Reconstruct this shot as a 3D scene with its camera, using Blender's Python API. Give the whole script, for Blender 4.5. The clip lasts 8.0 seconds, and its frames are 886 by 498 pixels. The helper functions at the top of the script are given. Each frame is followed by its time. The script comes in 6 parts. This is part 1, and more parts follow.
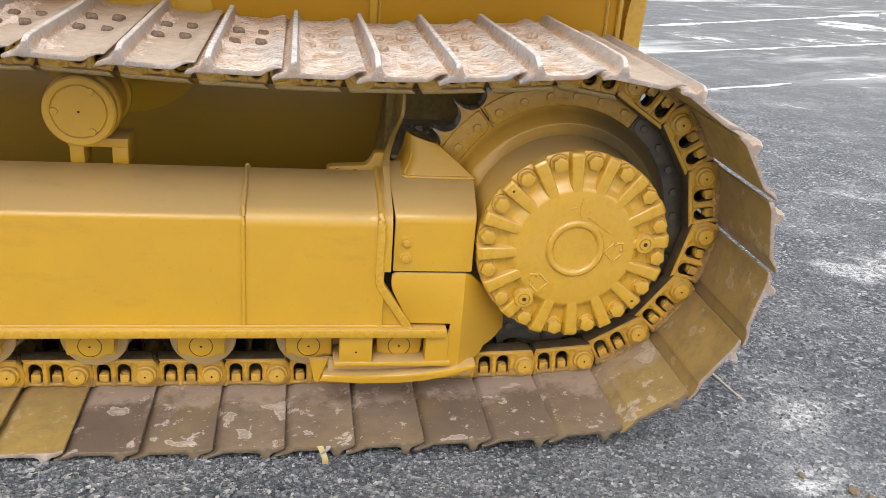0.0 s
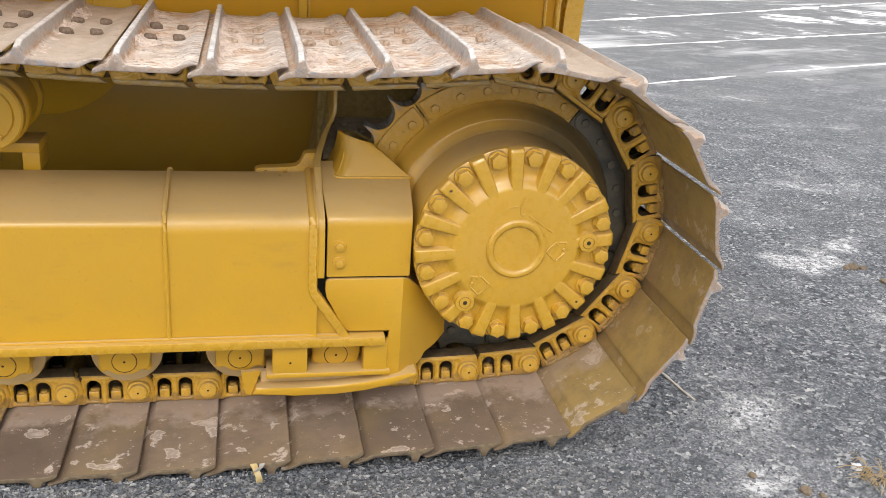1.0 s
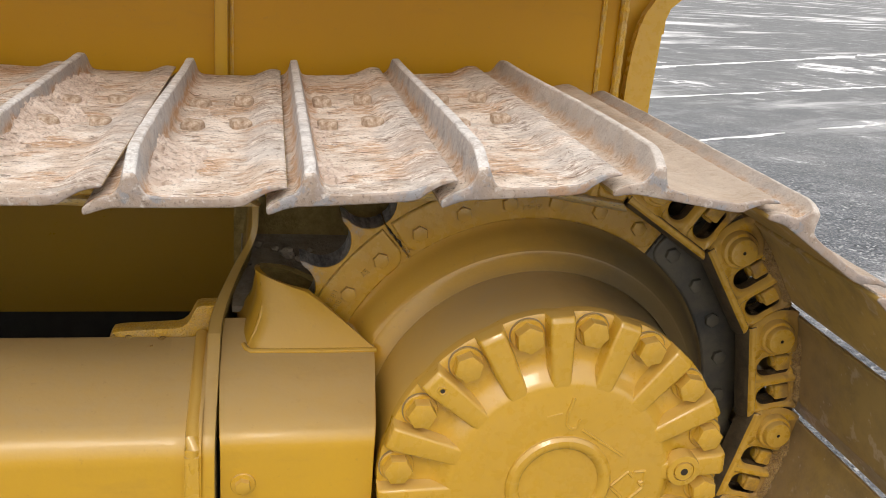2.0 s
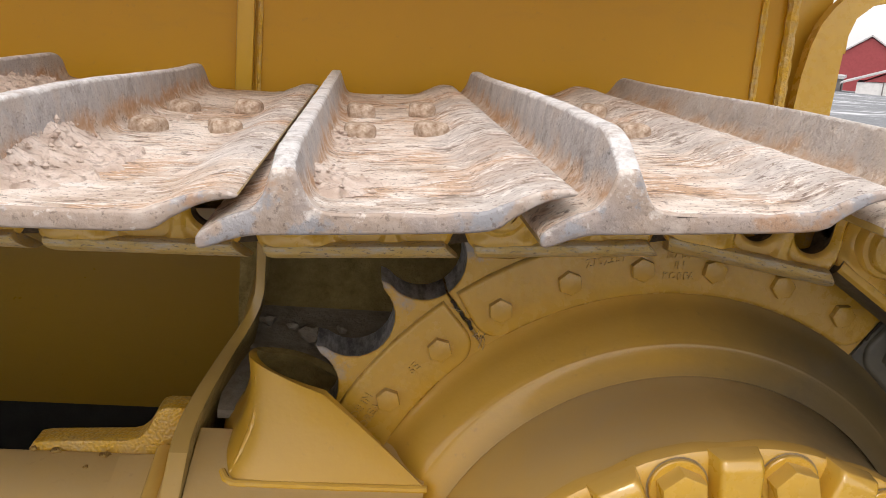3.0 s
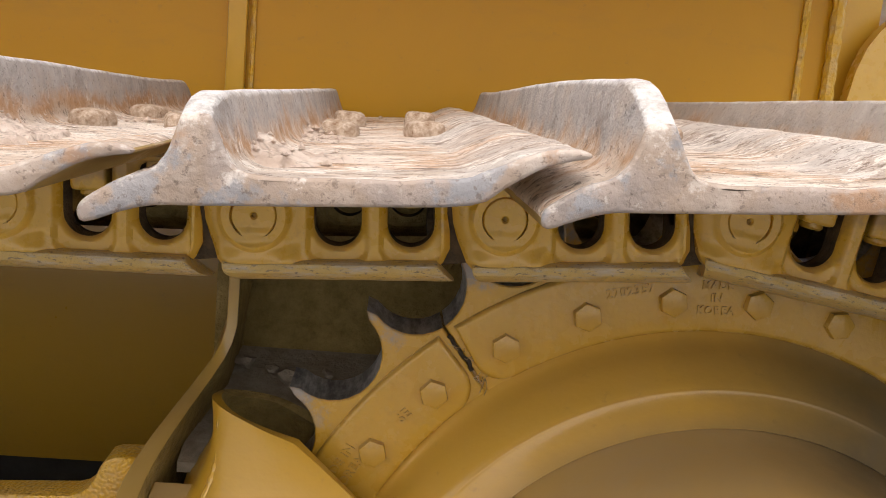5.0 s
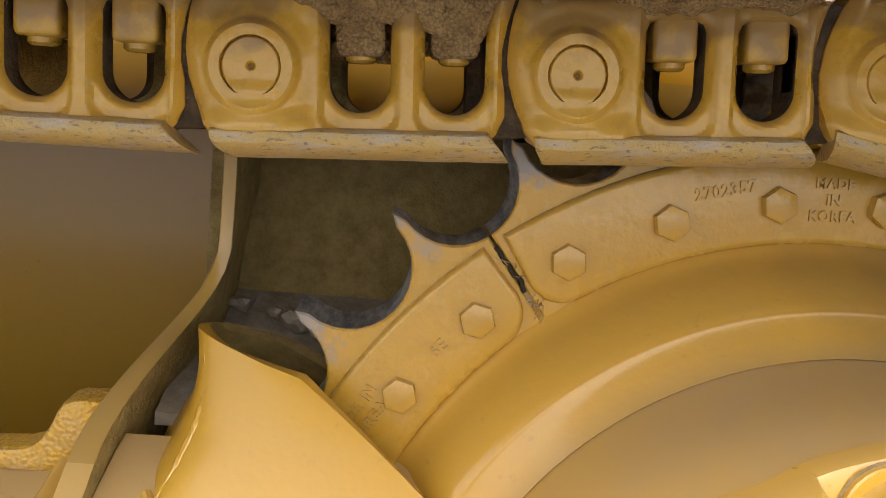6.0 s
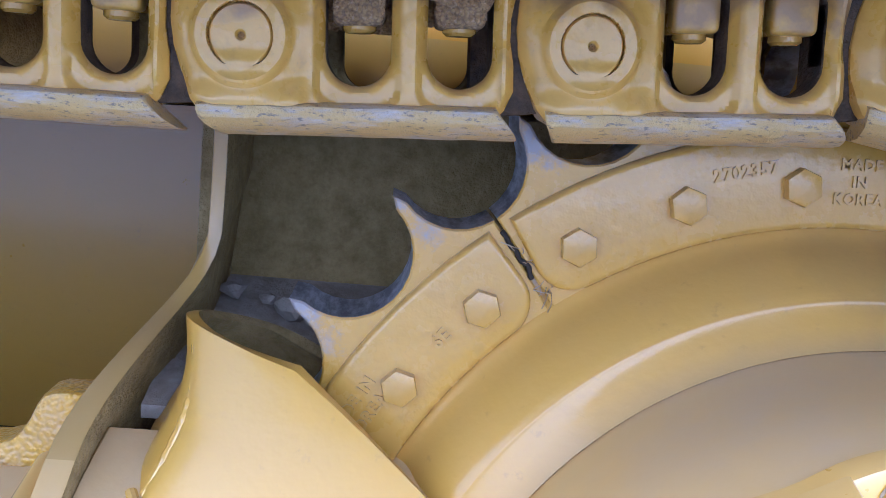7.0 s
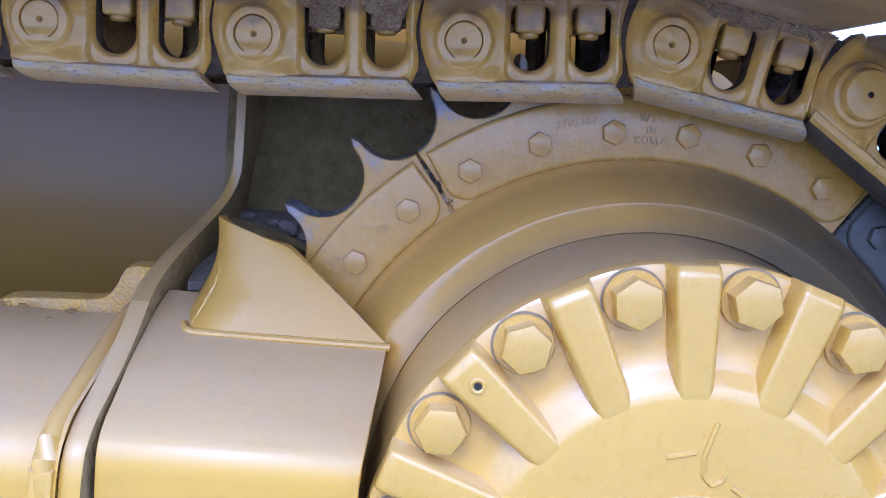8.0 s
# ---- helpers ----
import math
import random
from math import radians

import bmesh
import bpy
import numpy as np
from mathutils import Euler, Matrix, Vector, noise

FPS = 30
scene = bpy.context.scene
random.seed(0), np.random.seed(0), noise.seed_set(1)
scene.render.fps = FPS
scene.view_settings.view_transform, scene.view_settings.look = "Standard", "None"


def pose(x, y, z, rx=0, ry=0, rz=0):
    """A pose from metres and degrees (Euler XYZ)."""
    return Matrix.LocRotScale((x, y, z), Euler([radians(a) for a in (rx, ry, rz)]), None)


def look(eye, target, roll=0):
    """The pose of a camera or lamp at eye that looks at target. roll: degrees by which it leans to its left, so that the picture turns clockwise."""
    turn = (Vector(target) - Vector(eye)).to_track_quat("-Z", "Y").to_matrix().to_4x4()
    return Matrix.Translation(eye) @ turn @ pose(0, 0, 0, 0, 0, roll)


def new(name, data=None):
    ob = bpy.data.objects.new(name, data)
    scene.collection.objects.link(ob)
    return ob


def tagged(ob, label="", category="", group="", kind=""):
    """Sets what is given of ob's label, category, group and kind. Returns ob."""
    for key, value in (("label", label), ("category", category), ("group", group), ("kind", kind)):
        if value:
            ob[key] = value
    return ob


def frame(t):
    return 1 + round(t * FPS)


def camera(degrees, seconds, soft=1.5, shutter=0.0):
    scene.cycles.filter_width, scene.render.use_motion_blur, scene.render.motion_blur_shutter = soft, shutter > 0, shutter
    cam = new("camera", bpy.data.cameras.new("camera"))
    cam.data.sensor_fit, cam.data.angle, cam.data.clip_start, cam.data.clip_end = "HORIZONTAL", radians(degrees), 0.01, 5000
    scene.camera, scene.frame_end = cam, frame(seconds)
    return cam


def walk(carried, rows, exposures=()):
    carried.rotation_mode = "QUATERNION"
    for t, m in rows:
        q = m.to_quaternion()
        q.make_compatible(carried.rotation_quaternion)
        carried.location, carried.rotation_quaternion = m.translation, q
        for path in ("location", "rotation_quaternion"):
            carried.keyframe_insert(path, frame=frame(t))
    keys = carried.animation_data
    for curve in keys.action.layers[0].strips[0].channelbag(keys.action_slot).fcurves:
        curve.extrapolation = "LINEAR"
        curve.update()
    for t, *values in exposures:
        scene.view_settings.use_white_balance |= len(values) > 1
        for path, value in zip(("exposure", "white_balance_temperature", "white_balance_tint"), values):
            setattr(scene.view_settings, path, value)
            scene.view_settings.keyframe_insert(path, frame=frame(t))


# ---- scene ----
cam = camera(52.0, 8.0, soft=0.8)
PATH = [
    (0, (-0.819, -2.585, 1.673), (-0.501, -0.758, 0.925), 4.5),
    (0.5, (-0.775, -2.588, 1.676), (-0.364, -0.777, 0.932), 4.5),
    (1, (-0.748, -2.482, 1.646), (-0.332, -0.674, 0.901), 4.3),
    (1.2, (-0.737, -2.332, 1.585), (-0.314, -0.52, 0.852), 4.7),
    (1.5, (-0.646, -1.985, 1.553), (-0.237, -0.174, 0.809), 5.0),
    (1.8, (-0.549, -1.629, 1.576), (-0.146, 0.187, 0.841), 4.7),
    (2, (-0.471, -1.375, 1.526), (-0.09, 0.474, 0.865), 4.6),
    (2.2, (-0.418, -1.161, 1.482), (-0.113, 0.724, 0.886), 4.2),
    (3.3, (-0.375, -0.861, 1.315), (-0.191, 1.077, 0.858), 4.8),
    (3.5, (-0.379, -0.856, 1.314), (-0.193, 1.086, 0.872), 4.7),
    (4, (-0.377, -0.854, 1.312), (-0.21, 1.09, 0.872), 4.7),
    (4.2, (-0.369, -0.844, 1.306), (-0.198, 1.1, 0.869), 4.9),
    (5.3, (-0.331, -0.691, 1.236), (-0.212, 1.283, 0.936), 5.1),
    (5.5, (-0.337, -0.653, 1.208), (-0.214, 1.322, 0.921), 5.1),
    (5.7, (-0.342, -0.619, 1.172), (-0.208, 1.353, 0.869), 5.3),
    (6, (-0.347, -0.585, 1.132), (-0.231, 1.39, 0.842), 5.2),
    (6.5, (-0.346, -0.55, 1.124), (-0.222, 1.421, 0.811), 5.4),
    (7, (-0.35, -0.546, 1.125), (-0.221, 1.423, 0.804), 5.4),
    (7.3, (-0.343, -0.595, 1.114), (-0.224, 1.378, 0.809), 5.4),
    (7.5, (-0.328, -0.695, 1.102), (-0.22, 1.277, 0.787), 5.3),
    (7.8, (-0.306, -0.842, 1.094), (-0.219, 1.133, 0.791), 5.4),
    (8, (-0.279, -0.92, 1.094), (-0.191, 1.055, 0.795), 5.3),
]
EXPOSURES = [
    (0.0, 0.24, 6950, 10), (1.5, 0.17, 7150, 10), (2.0, 0.08, 7250, 10), (3.5, 0.33, 6900, 13), (4.2, 0.33, 6900, 13), (5.4, 0.44, 7400, 13), (5.7, 0.70, 7300, 13),
    (6.0, 1.02, 6900, 13), (6.4, 1.40, 4950, 19), (7.0, 1.42, 4250, 22), (7.5, 1.33, 3990, 23), (8.0, 0.90, 4050, 28),
]
walk(cam, [(t, look(eye, target, roll)) for t, eye, target, roll in PATH], EXPOSURES)

from mathutils import geometry

# ---- world, sun ----
world = bpy.data.worlds.new("overcast_sky")
scene.world = world
world.use_nodes = True
wn = world.node_tree.nodes
wl = world.node_tree.links
sky = wn.new("ShaderNodeTexSky")
sky.sky_type = 'NISHITA'
sky.sun_disc = False
sky.sun_elevation, sky.sun_rotation = radians(48), radians(200)
sky.dust_density = 4.0
cloud = wn.new("ShaderNodeMix")
cloud.data_type = 'RGBA'
cloud.inputs[0].default_value = 0.7
cloud.inputs[7].default_value = (9.2, 9.4, 9.8, 1)
wl.new(sky.outputs[0], cloud.inputs[6])
# an overcast sky is brighter overhead than at the horizon
way = wn.new("ShaderNodeTexCoord")
up_axis = wn.new("ShaderNodeSeparateXYZ")
wl.new(way.outputs["Generated"], up_axis.inputs[0])
dome = wn.new("ShaderNodeMapRange")
dome.inputs["To Min"].default_value, dome.inputs["To Max"].default_value = 0.80, 1.50
wl.new(up_axis.outputs[2], dome.inputs["Value"])
domed = wn.new("ShaderNodeVectorMath")
domed.operation = 'SCALE'
wl.new(cloud.outputs[2], domed.inputs[0])
wl.new(dome.outputs[0], domed.inputs["Scale"])
wl.new(domed.outputs[0], wn["Background"].inputs[0])
wn["Background"].inputs[1].default_value = 0.15
sun = new("sun", bpy.data.lights.new("sun", 'SUN'))
sun.data.energy, sun.data.angle, sun.data.color = 0.52, radians(15), (1.0, 0.97, 0.93)
sun.matrix_world = look((-1.2, -4.4, 4.8), (0, 0, 0))


# ---- materials ----
AXLE = 0.69


def ground_z(x, y):
    return 0.085 - 0.0275 * (y + 0.34) - 0.005 * x


def mat(name, rough=0.5, metal=0.0):
    m = bpy.data.materials.new(name)
    m.use_nodes = True
    b = m.node_tree.nodes["Principled BSDF"]
    b.inputs["Roughness"].default_value, b.inputs["Metallic"].default_value = rough, metal
    return m, m.node_tree.nodes, m.node_tree.links, b


def coords(n, l, scale=(1, 1, 1), kind="Object"):
    tc, mp = n.new("ShaderNodeTexCoord"), n.new("ShaderNodeMapping")
    mp.inputs["Scale"].default_value = scale
    l.new(tc.outputs[kind], mp.inputs["Vector"])
    return mp.outputs[0]


def noisy(n, l, vec, scale, detail=4.0, rough=0.6, warp=0.0):
    t = n.new("ShaderNodeTexNoise")
    t.inputs["Scale"].default_value, t.inputs["Detail"].default_value, t.inputs["Roughness"].default_value = scale, detail, rough
    t.inputs["Distortion"].default_value = warp
    l.new(vec, t.inputs["Vector"])
    return t.outputs["Fac"]


def ramp(n, l, fac, stops):
    r = n.new("ShaderNodeValToRGB")
    while len(r.color_ramp.elements) < len(stops):
        r.color_ramp.elements.new(0.5)
    for e, (p, c) in zip(r.color_ramp.elements, stops):
        e.position = p
        e.color = (*c, 1) if len(c) == 3 else c
    l.new(fac, r.inputs["Fac"])
    return r.outputs["Color"]


def grey(a):
    return (a, a, a)


def mix(n, l, fac, a, b, kind='MIX'):
    m = n.new("ShaderNodeMix")
    m.data_type, m.blend_type = 'RGBA', kind
    for sock, v in ((m.inputs[0], fac), (m.inputs[6], a), (m.inputs[7], b)):
        if isinstance(v, (int, float)):
            sock.default_value = v
        elif isinstance(v, tuple):
            sock.default_value = (*v, 1)
        else:
            l.new(v, sock)
    return m.outputs[2]


def maths(n, l, op, a, b):
    m = n.new("ShaderNodeMath")
    m.operation, m.use_clamp = op, True
    for sock, v in zip(m.inputs, (a, b)):
        if isinstance(v, (int, float)):
            sock.default_value = v
        else:
            l.new(v, sock)
    return m.outputs[0]


def relief(n, l, b, height, strength, distance):
    bp = n.new("ShaderNodeBump")
    bp.inputs["Strength"].default_value, bp.inputs["Distance"].default_value = strength, distance
    l.new(height, bp.inputs["Height"])
    l.new(bp.outputs[0], b.inputs["Normal"])
    l.new(bp.outputs[0], b.inputs["Coat Normal"])


YELLOW = (0.620, 0.350, 0.019)
DUST = (0.45, 0.365, 0.25)


def yellow_paint(name, dust=0.11, cast=0.15, grain=120.0, rough=0.36, top_dust=0.6, packed=0.0, tone=YELLOW, coat=0.25, worn=0.4, grit=0.0):
    """Machine paint: fresh yellow, a film of dust in clouds and on faces that look up, fine relief."""
    m, n, l, b = mat(name, rough)
    v = coords(n, l)
    big = noisy(n, l, v, 3.2, 5, 0.62)
    fine = noisy(n, l, v, 38, 4, 0.65)
    base = mix(n, l, ramp(n, l, big, [(0.3, grey(0)), (0.75, grey(1))]), tone, tuple(0.91 * k for k in tone))
    geo, sep = n.new("ShaderNodeNewGeometry"), n.new("ShaderNodeSeparateXYZ")
    l.new(geo.outputs["Normal"], sep.inputs[0])
    up = ramp(n, l, sep.outputs[2], [(0.25, grey(0)), (0.95, grey(top_dust))])
    cloudy = ramp(n, l, big, [(0.30, grey(dust * 0.3)), (0.75, grey(dust))])
    film = maths(n, l, 'ADD', maths(n, l, 'MULTIPLY', cloudy, ramp(n, l, fine, [(0.3, grey(0.75)), (0.7, grey(1))])), maths(n, l, 'MULTIPLY', up, ramp(n, l, fine, [(0.25, grey(0.78)), (0.75, grey(1))])))
    spots = maths(n, l, 'ADD', ramp(n, l, noisy(n, l, v, 75, 4, 0.62), [(0.64, grey(0)), (0.72, grey(0.45 * worn))]), ramp(n, l, noisy(n, l, coords(n, l, (0.5, 1, 1.6)), 11, 6, 0.68), [(0.56, grey(0)), (0.74, grey(0.42 * worn))]))
    col = mix(n, l, film, base, DUST)
    col = mix(n, l, spots, col, (0.24, 0.145, 0.05))
    if grit:
        # fine dark grit caught in the rough casting
        col = mix(n, l, ramp(n, l, noisy(n, l, v, 190, 5, 0.7), [(0.60, grey(0)), (0.70, grey(grit))]), col, (0.20, 0.125, 0.05))
    if packed:
        # brown dirt packed under the shoe plates and in odd patches
        loc = n.new("ShaderNodeSeparateXYZ")
        l.new(v, loc.inputs[0])
        info = n.new("ShaderNodeObjectInfo")
        wv = n.new("ShaderNodeVectorMath")
        wv.operation = 'ADD'
        wsc = n.new("ShaderNodeVectorMath")
        wsc.operation = 'SCALE'
        wsc.inputs[0].default_value = (17, 9, 23)
        l.new(info.outputs["Random"], wsc.inputs["Scale"])
        l.new(v, wv.inputs[0])
        l.new(wsc.outputs[0], wv.inputs[1])
        near_plate = ramp(n, l, maths(n, l, 'MULTIPLY', loc.outputs[2], 10.0), [(0.05, grey(0)), (0.50, grey(0.36))])
        patch = ramp(n, l, maths(n, l, 'ADD', noisy(n, l, wv.outputs[0], 22, 5, 0.58), near_plate), [(0.62, grey(0)), (0.76, grey(packed))])
        col = mix(n, l, patch, col, (0.19, 0.115, 0.065))
        film = maths(n, l, 'ADD', film, patch)
    l.new(col, b.inputs["Base Color"])
    l.new(maths(n, l, 'ADD', maths(n, l, 'MULTIPLY', film, 0.16), maths(n, l, 'ADD', rough - 0.08, maths(n, l, 'MULTIPLY', fine, 0.16))), b.inputs["Roughness"])
    b.inputs["Coat Weight"].default_value = coat
    b.inputs["Coat Roughness"].default_value = 0.06
    relief(n, l, b, maths(n, l, 'ADD', maths(n, l, 'MULTIPLY', noisy(n, l, v, grain, 3, 0.55), 0.5), maths(n, l, 'MULTIPLY', noisy(n, l, v, 14, 3, 0.5), 0.6)), cast, 0.004)
    return m


PAINT = yellow_paint("yellow_paint", dust=0.07)
PAINT_CLEAN = yellow_paint("yellow_paint_clean", dust=0.09, cast=0.10, rough=0.27, top_dust=0.30, coat=0.85, worn=0.2)
PAINT_CAST = yellow_paint("yellow_paint_on_casting", tone=(0.56, 0.312, 0.025), dust=0.14, cast=0.42, grain=75, rough=0.26, top_dust=0.3, worn=0.3, grit=0.15, coat=0.35)
PAINT_LINK = yellow_paint("yellow_paint_on_links", dust=0.22, cast=0.30, grain=70, rough=0.26, top_dust=0.3, packed=0.60, tone=(0.71, 0.405, 0.030), worn=0.3, coat=0.35, grit=0.22)
PAINT_HULL = yellow_paint("yellow_paint_on_hull", dust=0.03, cast=0.12, grain=40, rough=0.40, top_dust=0.5, tone=(0.54, 0.270, 0.005), coat=0.04)
PAINT_HULL.node_tree.nodes["Principled BSDF"].inputs["Specular IOR Level"].default_value = 0.3
PAINT_HORN = yellow_paint("yellow_paint_on_horn", dust=0.06, cast=0.35, grain=45, rough=0.38, top_dust=0.05, coat=0.16, worn=0.35, tone=(0.565, 0.317, 0.022))
PAINT_BEAD = yellow_paint("yellow_paint_on_weld", dust=0.08, cast=0.4, grain=90, rough=0.20, top_dust=0.28, coat=0.7, worn=0.1)
PAINT_HUB = yellow_paint("yellow_paint_glossy_hub", dust=0.18, cast=0.10, grain=160, rough=0.34, top_dust=0.12, worn=0.5, tone=(0.58, 0.318, 0.022), coat=0.5)
# darker copy of the yellow: grime plus painted-in shade behind the track
PAINT_SHADED = yellow_paint("yellow_paint_grimy_and_shaded", dust=0.10, cast=0.10, grain=40, rough=0.30, top_dust=0.3, tone=(0.41, 0.232, 0.017), coat=0.5, worn=0.5)
PAINT_SHADED.node_tree.nodes["Principled BSDF"].inputs["Coat Roughness"].default_value = 0.18
PAINT_DRUM = yellow_paint("yellow_paint_under_dust", dust=0.45, cast=0.05, grain=160, rough=0.40, top_dust=0.4, coat=0.45, worn=0.0)
PAINT_DRUM.node_tree.nodes["Principled BSDF"].inputs["Coat Roughness"].default_value = 0.28
PAINT_DUSTY = yellow_paint("yellow_paint_dusty", dust=1.0, cast=0.35, grain=70, rough=0.48, top_dust=0.9)


def weld_paint():
    m, n, l, b = mat("yellow_weld_bead", 0.3)
    v = coords(n, l)
    l.new(mix(n, l, ramp(n, l, noisy(n, l, v, 60), [(0.4, grey(0)), (0.75, grey(0.6))]), YELLOW, DUST), b.inputs["Base Color"])
    relief(n, l, b, noisy(n, l, v, 130, 2, 0.5), 0.8, 0.006)
    return m


WELD = weld_paint()


def shoe_outer():
    """Outer face of the shoes: scoured steel, dried clay and rust, streaked along the plate."""
    m, n, l, b = mat("worn_shoe_steel", 0.6)
    v = coords(n, l)
    o = n.new("ShaderNodeObjectInfo")
    shift = n.new("ShaderNodeVectorMath")
    shift.operation = 'ADD'
    sc = n.new("ShaderNodeVectorMath")
    sc.operation = 'SCALE'
    sc.inputs[0].default_value = (37, 11, 5)
    l.new(o.outputs["Random"], sc.inputs["Scale"])
    l.new(v, shift.inputs[0])
    l.new(sc.outputs[0], shift.inputs[1])
    w = shift.outputs[0]
    loc = n.new("ShaderNodeSeparateXYZ")
    l.new(v, loc.inputs[0])
    st = n.new("ShaderNodeMapping")
    st.inputs["Scale"].default_value = (0.8, 1.15, 1.1)
    l.new(w, st.inputs["Vector"])
    st2 = n.new("ShaderNodeMapping")
    st2.inputs["Location"].default_value = (4, 9, 2)
    l.new(st.outputs[0], st2.inputs["Vector"])
    clay = noisy(n, l, st.outputs[0], 13, 7, 0.62)
    rust = noisy(n, l, st2.outputs[0], 8, 6, 0.60)
    scour = noisy(n, l, st2.outputs[0], 5.2, 6, 0.58)
    mid = noisy(n, l, st.outputs[0], 55, 6, 0.72)
    fine = noisy(n, l, w, 260, 4, 0.75)

    def drawn(scale, size, detail=4, warp=0.0):
        mp = n.new("ShaderNodeMapping")
        mp.inputs["Scale"].default_value = scale
        l.new(w, mp.inputs["Vector"])
        return noisy(n, l, mp.outputs[0], size, detail, 0.7, warp)
    brush = drawn((0.34, 1.0, 1.0), 105, 7, 0.9)
    flow = drawn((0.32, 1.0, 1.0), 42, 6, 0.8)
    col = mix(n, l, ramp(n, l, clay, [(0.40, grey(0)), (0.56, grey(1))]), (0.58, 0.455, 0.365), (0.86, 0.76, 0.68))
    col = mix(n, l, ramp(n, l, rust, [(0.50, grey(0)), (0.58, grey(0.75))]), col, (0.56, 0.325, 0.175))
    # bare steel on the rear lip and in rubbed patches
    lip = ramp(n, l, maths(n, l, 'MULTIPLY', loc.outputs[0], 5.0), [(0.60, grey(0)), (0.82, grey(0.16))])
    bare = ramp(n, l, maths(n, l, 'ADD', maths(n, l, 'ADD', maths(n, l, 'MULTIPLY', scour, 0.7), maths(n, l, 'MULTIPLY', flow, 0.3)), lip), [(0.57, grey(0)), (0.65, grey(0.55))])
    col = mix(n, l, bare, col, mix(n, l, ramp(n, l, flow, [(0.35, grey(0)), (0.65, grey(1))]), (0.32, 0.305, 0.305), (0.56, 0.535, 0.52)))
    # drawn-out crusts and gaps between them
    where = ramp(n, l, noisy(n, l, st2.outputs[0], 16, 5, 0.6), [(0.42, grey(0.08)), (0.60, grey(1))])
    col = mix(n, l, maths(n, l, 'MULTIPLY', where, ramp(n, l, brush, [(0.535, grey(0)), (0.56, grey(0.9))])), col, (0.88, 0.82, 0.76))
    col = mix(n, l, maths(n, l, 'MULTIPLY', where, ramp(n, l, brush, [(0.415, grey(0.9)), (0.44, grey(0))])), col, (0.19, 0.125, 0.085))
    col = mix(n, l, ramp(n, l, mid, [(0.59, grey(0)), (0.615, grey(0.8))]), col, (0.86, 0.80, 0.75))
    col = mix(n, l, ramp(n, l, mid, [(0.385, grey(0.75)), (0.41, grey(0))]), col, (0.18, 0.12, 0.085))
    col = mix(n, l, ramp(n, l, fine, [(0.58, grey(0)), (0.62, grey(0.7))]), col, (0.12, 0.08, 0.06))
    # the bar: rust at its foot, grey scoured steel with upright streaks above
    streak = drawn((1.0, 1.0, 0.55), 38, 6)
    patchy = drawn((1.0, 1.0, 1.0), 17, 7)
    on_bar = ramp(n, l, maths(n, l, 'MULTIPLY', loc.outputs[0], 10.0), [(0.50, grey(1)), (0.56, grey(0))])
    height = maths(n, l, 'ADD', maths(n, l, 'MULTIPLY', loc.outputs[2], 8.0), maths(n, l, 'MULTIPLY', maths(n, l, 'SUBTRACT', clay, 0.3), 0.45))
    foot = maths(n, l, 'MULTIPLY', on_bar, maths(n, l, 'MULTIPLY', ramp(n, l, height, [(0.62, grey(0)), (0.68, grey(0.8)), (0.80, grey(0.6)), (0.86, grey(0))]), ramp(n, l, streak, [(0.42, grey(0.3)), (0.56, grey(1))])))
    col = mix(n, l, foot, col, (0.46, 0.235, 0.10))
    bar = maths(n, l, 'MULTIPLY', on_bar, ramp(n, l, height, [(0.70, grey(0)), (0.80, grey(0.92))]))
    steel = mix(n, l, ramp(n, l, streak, [(0.34, grey(0)), (0.66, grey(1))]), (0.33, 0.31, 0.31), (0.53, 0.50, 0.49))
    steel = mix(n, l, ramp(n, l, patchy, [(0.50, grey(0)), (0.60, grey(0.55))]), steel, (0.47, 0.39, 0.33))
    steel = mix(n, l, ramp(n, l, patchy, [(0.36, grey(0.6)), (0.44, grey(0))]), steel, (0.23, 0.195, 0.18))
    steel = mix(n, l, ramp(n, l, mid, [(0.58, grey(0)), (0.64, grey(0.6))]), steel, (0.56, 0.49, 0.43))
    steel = mix(n, l, ramp(n, l, fine, [(0.59, grey(0)), (0.64, grey(0.55))]), steel, (0.10, 0.085, 0.08))
    col = mix(n, l, bar, col, steel)
    # edges rubbed bright
    edge = n.new("ShaderNodeAttribute")
    edge.attribute_name = "wear"
    rubbed = ramp(n, l, maths(n, l, 'ADD', maths(n, l, 'MULTIPLY', edge.outputs["Fac"], 0.30), maths(n, l, 'MULTIPLY', maths(n, l, 'ADD', maths(n, l, 'MULTIPLY', mid, 0.6), maths(n, l, 'MULTIPLY', fine, 0.4)), 0.9)), [(0.66, grey(0)), (0.80, grey(0.9))])
    col = mix(n, l, rubbed, col, (0.80, 0.78, 0.77))
    l.new(col, b.inputs["Base Color"])
    l.new(maths(n, l, 'ADD', 0.48, maths(n, l, 'MULTIPLY', mid, 0.4)), b.inputs["Roughness"])
    relief(n, l, b, maths(n, l, 'ADD', maths(n, l, 'MULTIPLY', clay, 0.22), maths(n, l, 'ADD', maths(n, l, 'MULTIPLY', mid, 0.40), maths(n, l, 'ADD', maths(n, l, 'MULTIPLY', fine, 0.14), maths(n, l, 'MULTIPLY', brush, 0.26)))), 1.0, 0.016)
    return m


